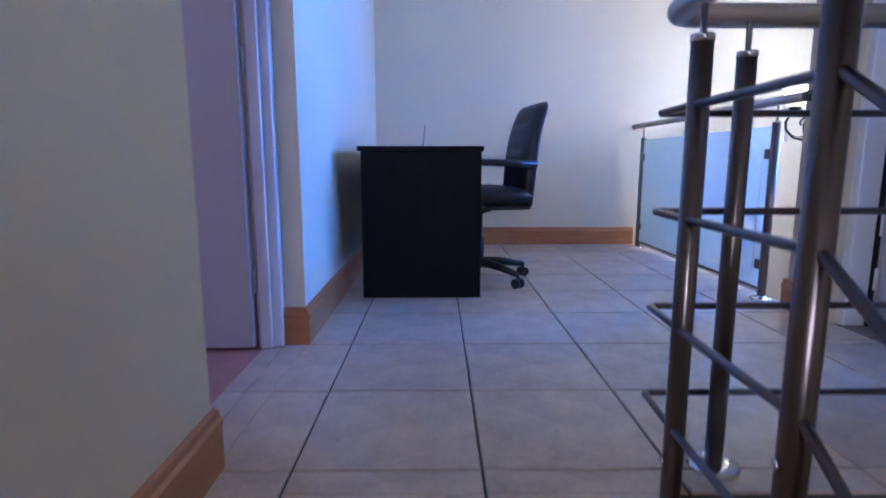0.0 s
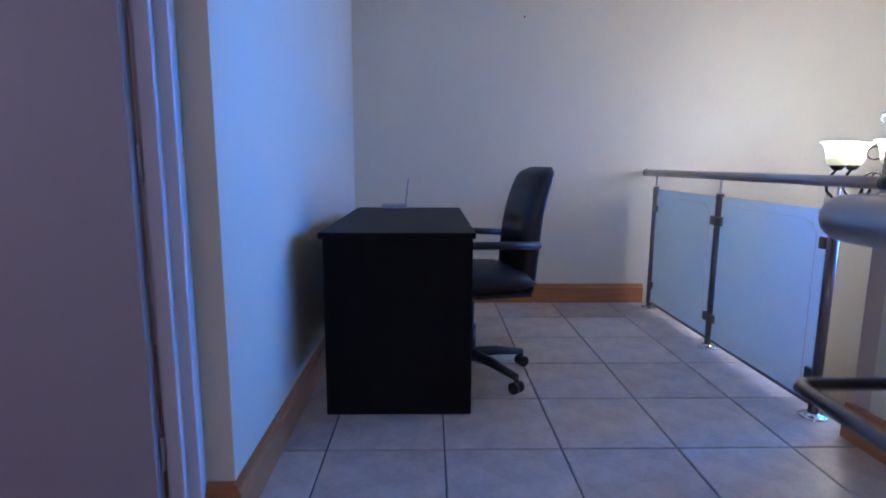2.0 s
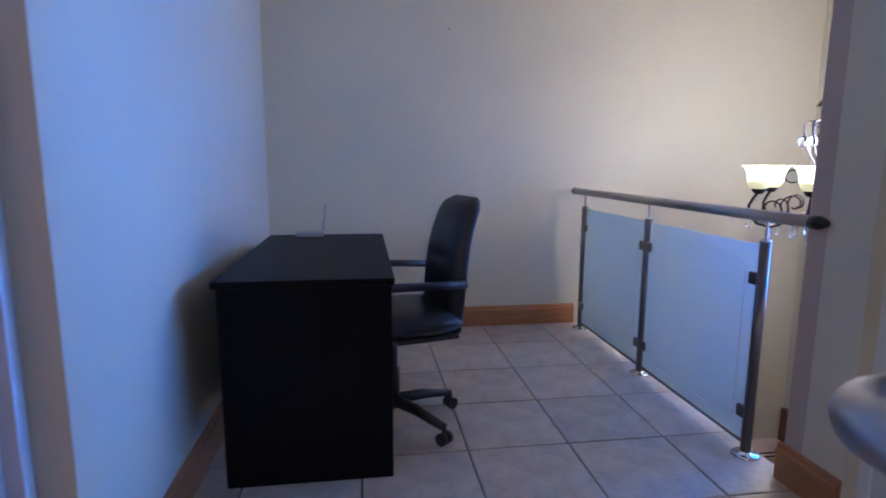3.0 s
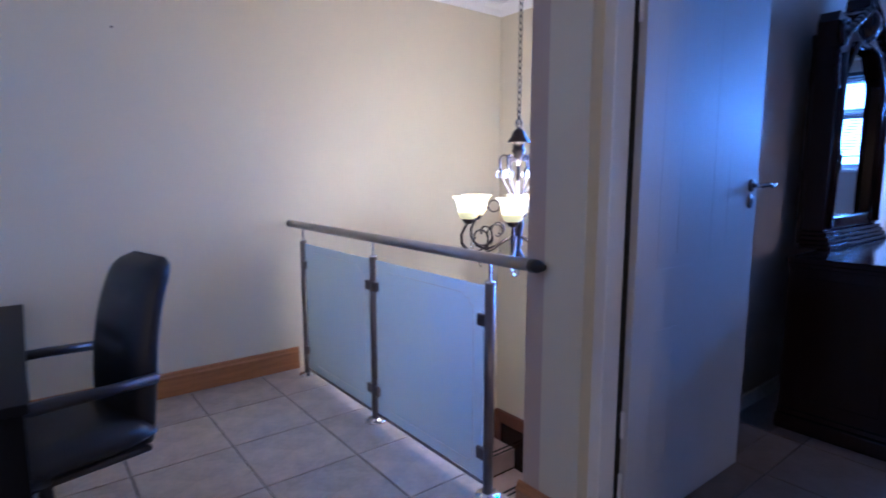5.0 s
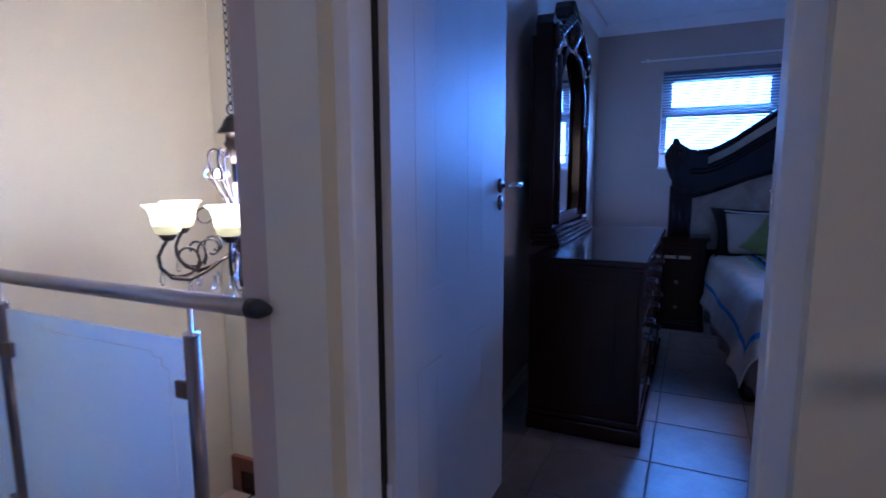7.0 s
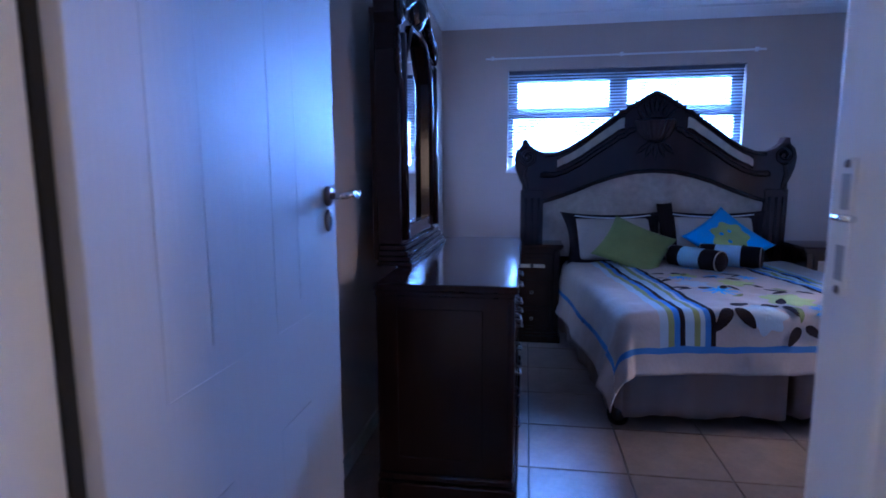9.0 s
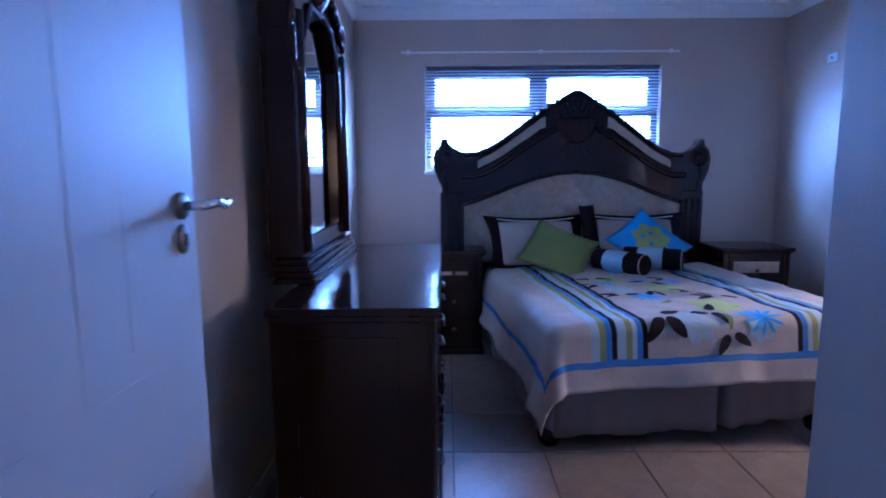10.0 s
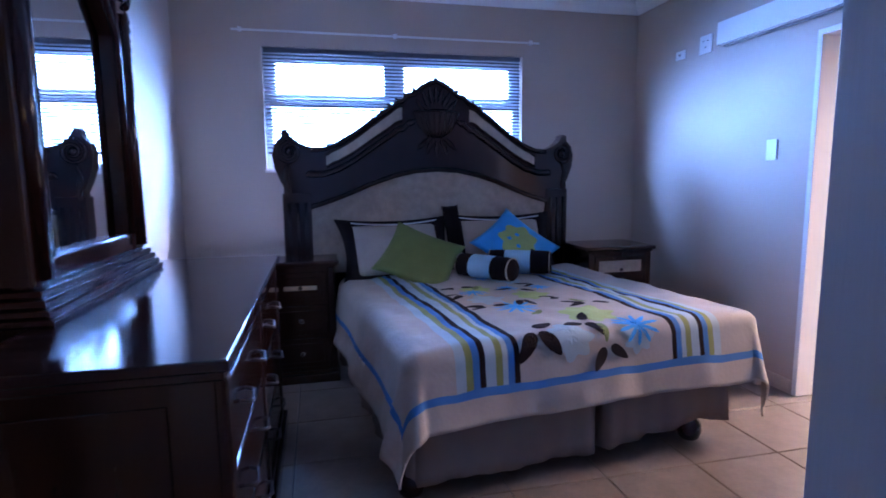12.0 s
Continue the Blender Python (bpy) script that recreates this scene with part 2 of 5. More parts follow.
structure("wall_void_east", boxes((X_VOID_E, 3.51, Y_NIB, 2.68, LOW, TOP), (X_VOID_E, 3.51, 3.72, Y_NORTH, LOW, TOP), (X_VOID_E, 3.51, 2.68, 3.72, LOW, 0.73), (X_VOID_E, 3.51, 2.68, 3.72, 1.97, TOP)), CREAM, "cream painted plaster wall of the stair void", "wall")
structure("wall_bedroom_north", boxes((X_HALL_E, 6.20, Y_BED_N, Y_NIB, LOW, TOP)), TAUPE, "beige painted plaster wall behind the dresser", "wall")
structure("wall_hall_east", boxes((X_HALL_E, 1.72, 2.178, Y_BED_N, LOW, TOP), (X_HALL_E, 1.72, -3.0, 1.29, LOW, TOP), (X_HALL_E, 1.72, 1.29, 2.178, 2.08, TOP), (X_HALL_E, 1.72, 1.29, 2.178, LOW, -0.2)),
          CREAM, "cream painted plaster wall with the bedroom doorway", "wall")
structure("wall_bedroom_west", boxes((1.72, 1.726, Y_BED_S, 1.288, 0.0, TOP - 0.014), (1.72, 1.726, 2.180, Y_BED_N, 0.0, TOP - 0.014), (1.72, 1.726, 1.288, 2.180, 2.082, TOP - 0.014)), TAUPE, "beige painted plaster wall round the bedroom doorway", "wall")
structure("wall_bedroom_east", boxes((X_BED_E, 6.20, -3.0, -0.14, -0.2, TOP), (X_BED_E, 6.20, 1.77, Y_BED_N, -0.2, TOP), (X_BED_E, 6.20, -0.14, 1.77, -0.2, 1.30), (X_BED_E, 6.20, -0.14, 1.77, 2.14, TOP)),
          TAUPE, "beige painted plaster wall with a wide high window", "wall")
structure("wall_bedroom_south", boxes((4.39, X_BED_E, -1.24, Y_BED_S, -0.2, TOP), (1.72, 3.55, -1.24, Y_BED_S, -0.2, TOP), (3.55, 4.39, -1.24, Y_BED_S, 1.96, TOP)),
          TAUPE, "beige painted plaster wall with the bathroom doorway", "wall")
structure("wall_south", boxes((-0.61, X_BED_E, -3.12, -3.0, LOW, TOP)), CREAM, "plain cream wall behind the stairs", "wall")
structure("ceiling_landing", boxes((X_WEST, 3.39, -3.0, Y_NORTH, TOP - 0.01, TOP + 0.1)), CEILING, "white painted ceiling over the landing", "ceiling")
structure("ceiling_bedroom", boxes((1.72, X_BED_E, -3.0, Y_BED_N, TOP - 0.012, TOP + 0.1)), CEILING, "white painted ceiling over the bedroom", "ceiling")
# unseen slab, added to keep the sun out of the void window
structure("roof", boxes((-4.0, 6.55, -3.5, 4.9, 2.72, 2.98)), GROUT, "unseen slab added over the house to block the sun", "roof")
COVE = [(0, 0), (0, -0.085), (0.012, -0.085), (0.022, -0.070), (0.035, -0.045), (0.060, -0.022), (0.078, -0.016), (0.085, 0)]
zc = TOP - 0.0125
for nm, a, b, o in (("north", (X_WEST, Y_NORTH, zc), (3.39, Y_NORTH, zc), (0, -1, 0)), ("void", (3.39, Y_NIB, zc), (3.39, Y_NORTH, zc), (-1, 0, 0)),
                    ("west", (X_WEST, -3.0, zc), (X_WEST, Y_NORTH, zc), (1, 0, 0)), ("hall", (X_HALL_E, -3.0, zc), (X_HALL_E, Y_NIB, zc), (-1, 0, 0)),
                    ("bed_n", (1.72, Y_BED_N, zc), (X_BED_E, Y_BED_N, zc), (0, -1, 0)), ("bed_e", (X_BED_E, Y_BED_S, zc), (X_BED_E, Y_BED_N, zc), (-1, 0, 0)),
                    ("bed_s", (1.72, Y_BED_S, zc), (X_BED_E, Y_BED_S, zc), (0, 1, 0)), ("bed_w", (1.72, Y_BED_S, zc), (1.72, Y_BED_N, zc), (1, 0, 0))):
    structure("trim_cornice_" + nm, profile_run(bmesh.new(), COVE, a, b, o), CEILING, "white moulded plaster cornice under the ceiling", "cornice")

# floors: screed under the tiles, with a slab edge at the void
structure("floor_landing", boxes((X_WEST, 1.655, 1.01, Y_NORTH, -0.22, -0.006), (X_WEST, 0.46, 0.62, 1.01, -0.22, -0.006), (-0.61, X_WEST, 1.10, 1.945, -0.02, -0.006)),
          GROUT, "landing floor of beige ceramic tiles with dark joints", "floor")
structure("floor_bedroom", boxes((1.655, X_BED_E, -1.24, 2.178, -0.2, -0.006), (1.72, X_BED_E, 2.178, Y_BED_N, -0.2, -0.006)), GROUT, "bedroom floor of beige ceramic tiles with dark joints", "floor")
structure("floor_bathroom", boxes((2.6, X_BED_E, -3.0, -1.24, -0.2, 0.0)), TILE, "beige tiled bathroom floor", "floor")
structure("floor_below", boxes((-0.61, 3.51, -3.0, 4.54, LOW - 0.1, LOW)), TILE, "tiled floor of the storey below", "floor")
structure("floor_study", boxes((-3.6, -0.61, -0.5, 3.5, -0.2, -0.004)), CARPET, "dusty pink carpet in the side room", "floor")
structure("wall_study", boxes((-3.72, -3.6, -0.5, 3.5, -0.2, TOP), (-3.6, -0.61, 3.5, 3.62, -0.2, TOP), (-3.6, -0.61, -0.62, -0.5, -0.2, TOP)), CREAM, "plain cream walls of the side room", "wall")
structure("ceiling_study", boxes((-3.6, -0.61, -0.5, 3.5, TOP - 0.01, TOP + 0.1)), CEILING, "white ceiling of the side room", "ceiling")
structure("wall_bathroom", boxes((4.62, 4.74, -3.0, -1.24, 0, TOP - 0.02), (2.6, 2.72, -3.0, -1.24, 0, TOP - 0.02)), TILE, "beige tiled bathroom wall", "wall")

# skirtings
SK = [(0, 0), (0.017, 0), (0.017, 0.098), (0.020, 0.102), (0.020, 0.112), (0.013, 0.120), (0.011, 0.134), (0, 0.140)]
for nm, a, b, o in (("west_near", (X_WEST, -0.2, 0), (X_WEST, 1.115, 0), (1, 0, 0)), ("west_near_end", (-0.535, 1.10, 0), (X_WEST, 1.10, 0), (0, 1, 0)),
                    ("west_far", (X_WEST, 1.928, 0), (X_WEST, Y_NORTH, 0), (1, 0, 0)), ("west_far_end", (-0.566, 1.945, 0), (X_WEST, 1.945, 0), (0, -1, 0)),
                    ("north", (X_WEST + 0.02, Y_NORTH, 0), (1.60, Y_NORTH, 0), (0, -1, 0)),
                    ("nib", (X_HALL_E, 2.178, 0), (X_HALL_E, 2.435, 0), (-1, 0, 0)), ("nib_end", (X_HALL_E, Y_NIB, 0), (1.655, Y_NIB, 0), (0, 1, 0)), ("hall_south", (X_HALL_E, 1.17, 0), (X_HALL_E, 1.275, 0), (-1, 0, 0))):
    structure("baseboard_" + nm, profile_run(bmesh.new(), SK, a, b, o), SKIRT, "varnished pine skirting board with a moulded top", "baseboard")

# stairs down from the landing
for i in range(12):
    z = -0.175 * (i + 1)
    y = 0.62 - 0.28 * i
    bm = boxes((X_WEST, 0.46, y - 0.28, y + 0.02, z - 0.16, z))
    if i < 3:
        box(bm, X_WEST, 0.46, y - 0.28, y - 0.02, z - 0.4, z - 0.16)
    structure("stair_step", bm, TILE, "tiled stair step below the landing", "step")

# doorway frames
structure("trim_study_door_frame", boxes((-0.655, -0.566, 1.905, 1.943, 0, 2.05), (-0.655, -0.566, 1.102, 1.14, 0, 2.05), (-0.655, -0.566, 1.102, 1.943, 2.05, 2.088), (-0.64, -0.60, 1.885, 1.905, 0, 2.05), bevel=0.003),
          FRAME_WHITE, "white painted door frame", "door frame")
structure("trim_bedroom_door_frame", boxes((1.662, 1.752, 2.136, 2.188, 0, 2.03), (1.662, 1.752, 1.278, 1.335, 0, 2.03), (1.662, 1.752, 1.278, 2.188, 2.03, 2.092), bevel=0.005),
          FRAME_WHITE, "white painted wooden door frame", "door frame")

# ---- the landing ----
def moved(bm, m):
    bmesh.ops.transform(bm, matrix=m, verts=bm.verts[:])
    return bm


def smooth(ob):
    for p in ob.data.polygons:
        p.use_smooth = True
    return ob


# black desk with a panel at each end
desk = thing("desk", pose(-0.0825, 3.21, 0), "plain black wooden desk with solid end panels", "desk")
part("desktop", boxes((-0.302, 0.302, -0.60, 0.60, 0.718, 0.742), bevel=0.003), BLACKWOOD, desk)
part("end_panel", boxes((-0.288, 0.292, -0.585, -0.560, 0.0, 0.718), bevel=0.002), BLACKWOOD, desk)
part("end_panel", boxes((-0.288, 0.292, 0.560, 0.585, 0.0, 0.718), bevel=0.002), BLACKWOOD, desk)
part("modesty_panel", boxes((-0.262, -0.244, -0.560, 0.560, 0.22, 0.718)), BLACKWOOD, desk)
part("drawer_box", boxes((-0.23, 0.27, 0.17, 0.56, 0.18, 0.716), bevel=0.002), BLACKWOOD, desk)

router = thing("router", pose(-0.165, 3.72, 0.7425, 0, 0, 3), "small pale grey router with one aerial on the desk", "router")
part("body", boxes((-0.072, 0.072, -0.05, 0.05, 0.004, 0.028), bevel=0.005), DEVICE, router)
part("foot_pad", boxes((-0.06, 0.06, -0.04, 0.04, 0.0, 0.004)), PLASTIC, router)
bm = tube(bmesh.new(), [(0.066, 0.045, 0.02), (0.068, 0.047, 0.05), (0.082, 0.05, 0.175)], 0.005, radii=[0.006, 0.0055, 0.004])
part("aerial", bm, DEVICE, router)

# office chair: faces the desk, its front towards local -x
chair = thing("office_chair", pose(0.232, 3.05, 0, 0, 0, 13), "black leather office chair on castors, pushed under the desk", "chair")


def cushion(bm, sx, sy, sz, bulge=0.25, n=12, m=None, pinch=0.0):
    """A padded slab: a rounded box whose faces swell to the middle."""
    rows = []
    for side in (1, -1):
        grid = []
        for i in range(n + 1):
            for j in range(n + 1):
                u, v = i / n * 2 - 1, j / n * 2 - 1
                e = (1 - abs(u) ** 6) * (1 - abs(v) ** 6)
                k = max(e, 0) ** 0.5
                swell = (1 - u * u) * (1 - v * v)
                z = side * sz / 2 * (k * (1 - bulge) + bulge * swell)
                x = u * sx / 2 * (1 - pinch * (1 - v * v) if pinch else 1 - 0.06 * v ** 4)
                y = v * sy / 2 * (1 - pinch * (1 - u * u) if pinch else 1 - 0.06 * u ** 4)
                grid.append(bm.verts.new((x, y, z) if m is None else m @ Vector((x, y, z))))
        rows.append(grid)
    for side, grid in enumerate(rows):
        for i in range(n):
            for j in range(n):
                q = (grid[i * (n + 1) + j], grid[(i + 1) * (n + 1) + j], grid[(i + 1) * (n + 1) + j + 1], grid[i * (n + 1) + j + 1])
                bm.faces.new(q if side == 0 else q[::-1]).smooth = True
    bmesh.ops.remove_doubles(bm, verts=bm.verts[:], dist=0.0006)
    return bm


part("seat", cushion(bmesh.new(), 0.50, 0.49, 0.115, m=pose(0, 0, 0.485)), LEATHER, chair)
part("seat_shell", boxes((-0.21, 0.23, -0.20, 0.20, 0.415, 0.435), bevel=0.008), PLASTIC, chair)
# the back curves: lower lumbar part and an upper part that leans away
bm = bmesh.new()
n, k = 32, 16
front, rear = [], []
for i in range(n + 1):
    s = i / n
    z = 0.43 + 0.560 * s
    x = 0.235 + 0.02 * math.cos(s * math.pi * 1.15) - 0.02 + 0.13 * s * s * 0.75 + 0.045 * s
    half = 0.204 - 0.040 * s ** 2 - 0.03 * (1 - s) ** 3
    round_end = 1 - 0.30 * max(0, (s - 0.86) / 0.14) ** 3
    for j in range(k + 1):
        v = j / k * 2 - 1
        edge = (1 - abs(v) ** 5) ** 0.5 * (1 - max(0, (s - 0.90) / 0.10) ** 3) ** 0.5 if s < 1 else 0
        groove = (0.012 * math.exp(-((s - 0.55) / 0.03) ** 2) + 0.009 * math.exp(-((s - 0.80) / 0.025) ** 2)) * max(0.0, 1 - (abs(v) / 0.62) ** 4)
        y = v * half * round_end
        front.append(bm.verts.new((x - 0.052 * edge + groove - 0.015 * (1 - v * v), y, z)))
        rear.append(bm.verts.new((x + 0.030 * edge, y, z)))
for grid, flip in ((front, 1), (rear, 0)):
    for i in range(n):
        for j in range(k):
            q = [grid[i * (k + 1) + j], grid[i * (k + 1) + j + 1], grid[(i + 1) * (k + 1) + j + 1], grid[(i + 1) * (k + 1) + j]]
            bm.faces.new(q if flip else q[::-1]).smooth = True
rim_f = [front[j] for j in range(k + 1)]
rim_r = [rear[j] for j in range(k + 1)]
for j in range(k):
    bm.faces.new((rim_f[j], rim_f[j + 1], rim_r[j + 1], rim_r[j]))
bmesh.ops.remove_doubles(bm, verts=bm.verts[:], dist=0.003)
part("backrest", bm, LEATHER, chair)
for side in (-1, 1):
    y = side * 0.262
    bm = tube(bmesh.new(), [(0.235, y * 0.93, 0.655), (0.10, y, 0.662), (-0.12, y, 0.668), (-0.205, y, 0.655), (-0.235, y, 0.615), (-0.21, y, 0.555), (-0.12, y * 0.96, 0.475), (-0.04, y * 0.72, 0.435)],
              0.017, seg=10)
    part("armrest", bm, PLASTIC, chair)
part("gas_column", lathe(bmesh.new(), [(0, 0.075), (0.03, 0.075), (0.03, 0.25), (0.02, 0.25), (0.02, 0.38), (0.07, 0.395), (0.07, 0.416), (0, 0.416)], seg=16), PLASTIC, chair)
for i in range(5):
    a = radians(72 * i - 62)
    c, s = math.cos(a), math.sin(a)
    leg = part("base_leg", tube(bmesh.new(), [(0.02 * c, 0.02 * s, 0.105), (0.14 * c, 0.14 * s, 0.10), (0.295 * c, 0.295 * s, 0.072)], 0.02, seg=8, radii=[0.028, 0.024, 0.016]), PLASTIC, chair)
    cx, cy = 0.295 * c, 0.295 * s
    bm = bmesh.new()
    for off in (-0.016, 0.016):
        px, py = cx - s * off, cy + c * off
        tube(bm, [(px - s * 0.010, py + c * 0.010, 0.0265), (px + s * 0.010, py - c * 0.010, 0.0265)], 0.0265, seg=14)
    tube(bm, [(cx, cy, 0.03), (cx, cy, 0.075)], 0.010, seg=8)
    part("castor", bm, PLASTIC, leg)

# glass balustrade above the void
bal = thing("glass_balustrade", pose(0, 0, 0), "stainless steel balustrade with two frosted glass panels", "balustrade")
POSTS_Y = (4.262, 3.432, 2.590)
for y in POSTS_Y:
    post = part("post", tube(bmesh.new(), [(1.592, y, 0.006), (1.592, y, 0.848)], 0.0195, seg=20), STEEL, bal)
    part("base_plate", lathe(bmesh.new(), [(0, 0), (0.052, 0), (0.052, 0.005), (0.046, 0.009), (0.024, 0.010), (0.022, 0.016), (0, 0.016)], (1.592, y, 0.0005), 22), CHROME, post)
    part("post_cap", lathe(bmesh.new(), [(0, 0.848), (0.0205, 0.848), (0.0205, 0.856), (0.006, 0.858), (0.006, 0.93), (0, 0.93)], (1.592, y, 0), 16), CHROME, post)
part("handrail", tube(bmesh.new(), [(1.575, 4.418, 0.946), (1.575, 2.358, 0.946)], 0.0215, seg=20), RAIL, bal)
for y0, y1 in ((4.418, 4.395), (2.372, 2.312)):
    part("rail_end", tube(bmesh.new(), [(1.575, y0, 0.946), (1.575, (y0 + y1) / 2, 0.946), (1.575, y1, 0.946)], 0.02, seg=16, radii=[0.0235, 0.0235, 0.010]), PLASTIC, bal)
part("rail_bracket", tube(bmesh.new(), [(1.575, 2.385, 0.946), (1.607, 2.385, 0.946)], 0.010, seg=10), STEEL, bal)
for y0, y1 in zip(POSTS_Y, POSTS_Y[1:]):
    pane = part("glass_panel", boxes((1.588, 1.597, y1 + 0.030, y0 - 0.030, 0.055, 0.835), bevel=0.001), FROST, bal, "frosted glass panel")
    # a fine scroll line in the upper corner of the larger pane
    bm = bmesh.new()
    pts = [(1.5868, y0 - 0.16, 0.79), (1.5868, y1 + 0.15, 0.79), (1.5868, y1 + 0.135, 0.775), (1.5868, y1 + 0.11, 0.775), (1.5868, y1 + 0.11, 0.755), (1.5868, y1 + 0.085, 0.745), (1.5868, y1 + 0.085, 0.13), (1.5868, y1 + 0.11, 0.105), (1.5868, y0 - 0.16, 0.10)]
    tube(bm, pts, 0.0016, seg=6)
    part("etched_line", bm, FRAME_WHITE, pane)
    for y in (y0 - 0.030, y1 + 0.030):
        for z in (0.17, 0.705):
            part("glass_clamp", boxes((1.574, 1.610, y - 0.024, y + 0.024, z - 0.024, z + 0.024), bevel=0.004), STEEL, bal)
    part("bottom_rail", boxes((1.584, 1.600, y1 + 0.022, y0 - 0.022, 0.040, 0.0545), bevel=0.003), STEEL, bal)

# stair balustrade: level run beside the stairwell, a corner, then down with the stairs
stair_bal = thing("stair_balustrade", pose(0, 0, 0), "stainless steel stair balustrade with four thin rods", "balustrade")
for x, y, z0 in ((0.607, 1.105, 0.0), (0.450, 0.962, -0.30), (0.434, 0.612, -0.30), (1.42, 1.105, 0.0)):
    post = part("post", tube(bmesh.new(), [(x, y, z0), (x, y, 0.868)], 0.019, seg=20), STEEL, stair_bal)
    part("post_cap", lathe(bmesh.new(), [(0, 0.868), (0.0205, 0.868), (0.0205, 0.880), (0.006, 0.882), (0.006, 0.935), (0, 0.935)], (x, y, 0), 16), CHROME, post)
    if z0 == 0.0:
        part("base_plate", lathe(bmesh.new(), [(0, 0), (0.055, 0), (0.055, 0.005), (0.048, 0.009), (0.024, 0.010), (0, 0.010)], (x, y, 0.0005), 22), CHROME, post)
    else:
        for bz in (0.30, 0.10):
            part("bolt", tube(bmesh.new(), [(x - 0.024, y, bz), (x - 0.018, y, bz)], 0.006, seg=8), CHROME, post)
for z in (0.166, 0.362, 0.565, 0.764):
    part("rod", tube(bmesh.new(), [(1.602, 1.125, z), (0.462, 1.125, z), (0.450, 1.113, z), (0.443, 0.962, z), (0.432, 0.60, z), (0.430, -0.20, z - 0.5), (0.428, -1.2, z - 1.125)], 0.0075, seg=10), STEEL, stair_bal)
bend = [(0.462 + 0.045 * (1 - math.cos(a)), 1.125 - 0.045 * (1 - math.sin(a)), 0.952) for a in (radians(d) for d in range(0, 91, 15))]
part("handrail", tube(bmesh.new(), [(0.428, -1.2, -0.173), (0.430, -0.20, 0.452), (0.436, 0.60, 0.952), (0.455, 1.0, 0.952)] + bend + [(1.602, 1.125, 0.952)], 0.0235, seg=18), RAIL, stair_bal)


# doors
def door_leaf(name, m, width, label, handle_z=1.205, flip=1):
    """A moulded white door; the hinge edge at local x 0, the front face at local y 0 looking to -y."""
    d = thing(name, m, label, "door")
    d["kind"] = "structure"
    bm = boxes((0, width, 0.0015, 0.040, 0.008, 2.025), bevel=0.002)
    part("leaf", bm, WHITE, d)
    # moulded panels: raised beads round two tall upper panels and two lower ones, and planks inside
    for x0, x1 in ((0.125, width / 2 - 0.055), (width / 2 + 0.055, width - 0.125)):
        for z0, z1 in ((0.20, 0.72), (0.93, 1.88)):
            bm = bmesh.new()
            for inset, r in ((0.0, 0.0024), (0.020, 0.0019)):
                a, b, c, e = x0 + inset, x1 - inset, z0 + inset, z1 - inset
                tube(bm, [(a, 0.0036, c), (b, 0.0036, c), (b, 0.0036, e), (a, 0.0036, e), (a, 0.0036, c)], r * 1.25, seg=6, caps=False)
            part("panel_moulding", bm, WHITE, d)
            xm = (x0 + x1) / 2
            part("panel_groove", tube(bmesh.new(), [(xm, 0.0034, z0 + 0.05), (xm, 0.0034, z1 - 0.05)], 0.0024, seg=6), WHITE, d)
    x = width - 0.062
    rose = lathe(bmesh.new(), [(0, 0.010), (0.020, 0.010), (0.025, 0.006), (0.026, 0)], seg=20)
    h = part("handle_rose", moved(rose, pose(x, 0, handle_z, 90)), STEEL, d)
    pts = [(x, -0.008, handle_z), (x, -0.045, handle_z), (x + 0.018, -0.052, handle_z + 0.003), (x + 0.045, -0.054, handle_z + 0.006), (x + 0.075, -0.053, handle_z - 0.003), (x + 0.098, -0.052, handle_z + 0.005), (x + 0.112, -0.050, handle_z + 0.008)]
    part("lever", tube(bmesh.new(), pts, 0.008, seg=10, radii=[0.009, 0.009, 0.010, 0.009, 0.0085, 0.0075, 0.005]), CHROME, h)
    esc = part("keyhole_plate", moved(lathe(bmesh.new(), [(0, 0.007), (0.019, 0.007), (0.0235, 0.004), (0.024, 0)], seg=20), pose(x, 0, handle_z - 0.062, 90) @ Matrix.Diagonal((1, 1.2, 1, 1))), STEEL, d)
    part("keyhole", boxes((x - 0.003, x + 0.003, -0.0085, -0.0065, handle_z - 0.075, handle_z - 0.052)), MATT_BLACK, esc)
    return d


door_leaf("door_bedroom", pose(1.772, 2.104, 0, 0, 0, -0.2), 0.838, "white moulded panel door with chrome lever, standing open")
study = thing("door_study", pose(0, 0, 0), "plain white door, standing open into the side room", "door")
study["kind"] = "structure"
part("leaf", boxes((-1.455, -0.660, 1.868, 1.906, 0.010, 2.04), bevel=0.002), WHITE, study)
for z in (0.25, 1.0, 1.78):
    part("hinge", tube(bmesh.new(), [(-0.652, 1.892, z - 0.045), (-0.652, 1.892, z + 0.045)], 0.006, seg=8), FRAME_WHITE, study)
for z in (0.20, 0.42, 1.75):
    structure("trim_hinge", tube(bmesh.new(), [(1.763, 2.122, z - 0.045), (1.763, 2.122, z + 0.045)], 0.007, seg=8), FRAME_WHITE, "painted door hinge", "hinge")
# black strip put where only shade fills the hinge gap
structure("trim_door_gap_shade", boxes((1.753, 1.7705, 2.131, 2.152, 0.0, 2.03)), MATT_BLACK, "black strip standing for the shade between door and frame", "door seal")
# strike plate in the far jamb of the bedroom doorway
strike = thing("strike_plate", pose(1.722, 1.3352, 1.21), "steel strike plate let into the white jamb", "strike plate")
part("plate", boxes((-0.011, 0.011, 0, 0.0022, -0.058, 0.058), bevel=0.001), FRAME_WHITE, strike)
part("latch_lip", tube(bmesh.new(), [(-0.015, 0.003, 0.008), (0.010, 0.004, 0.008)], 0.0032, seg=8), CHROME, strike)
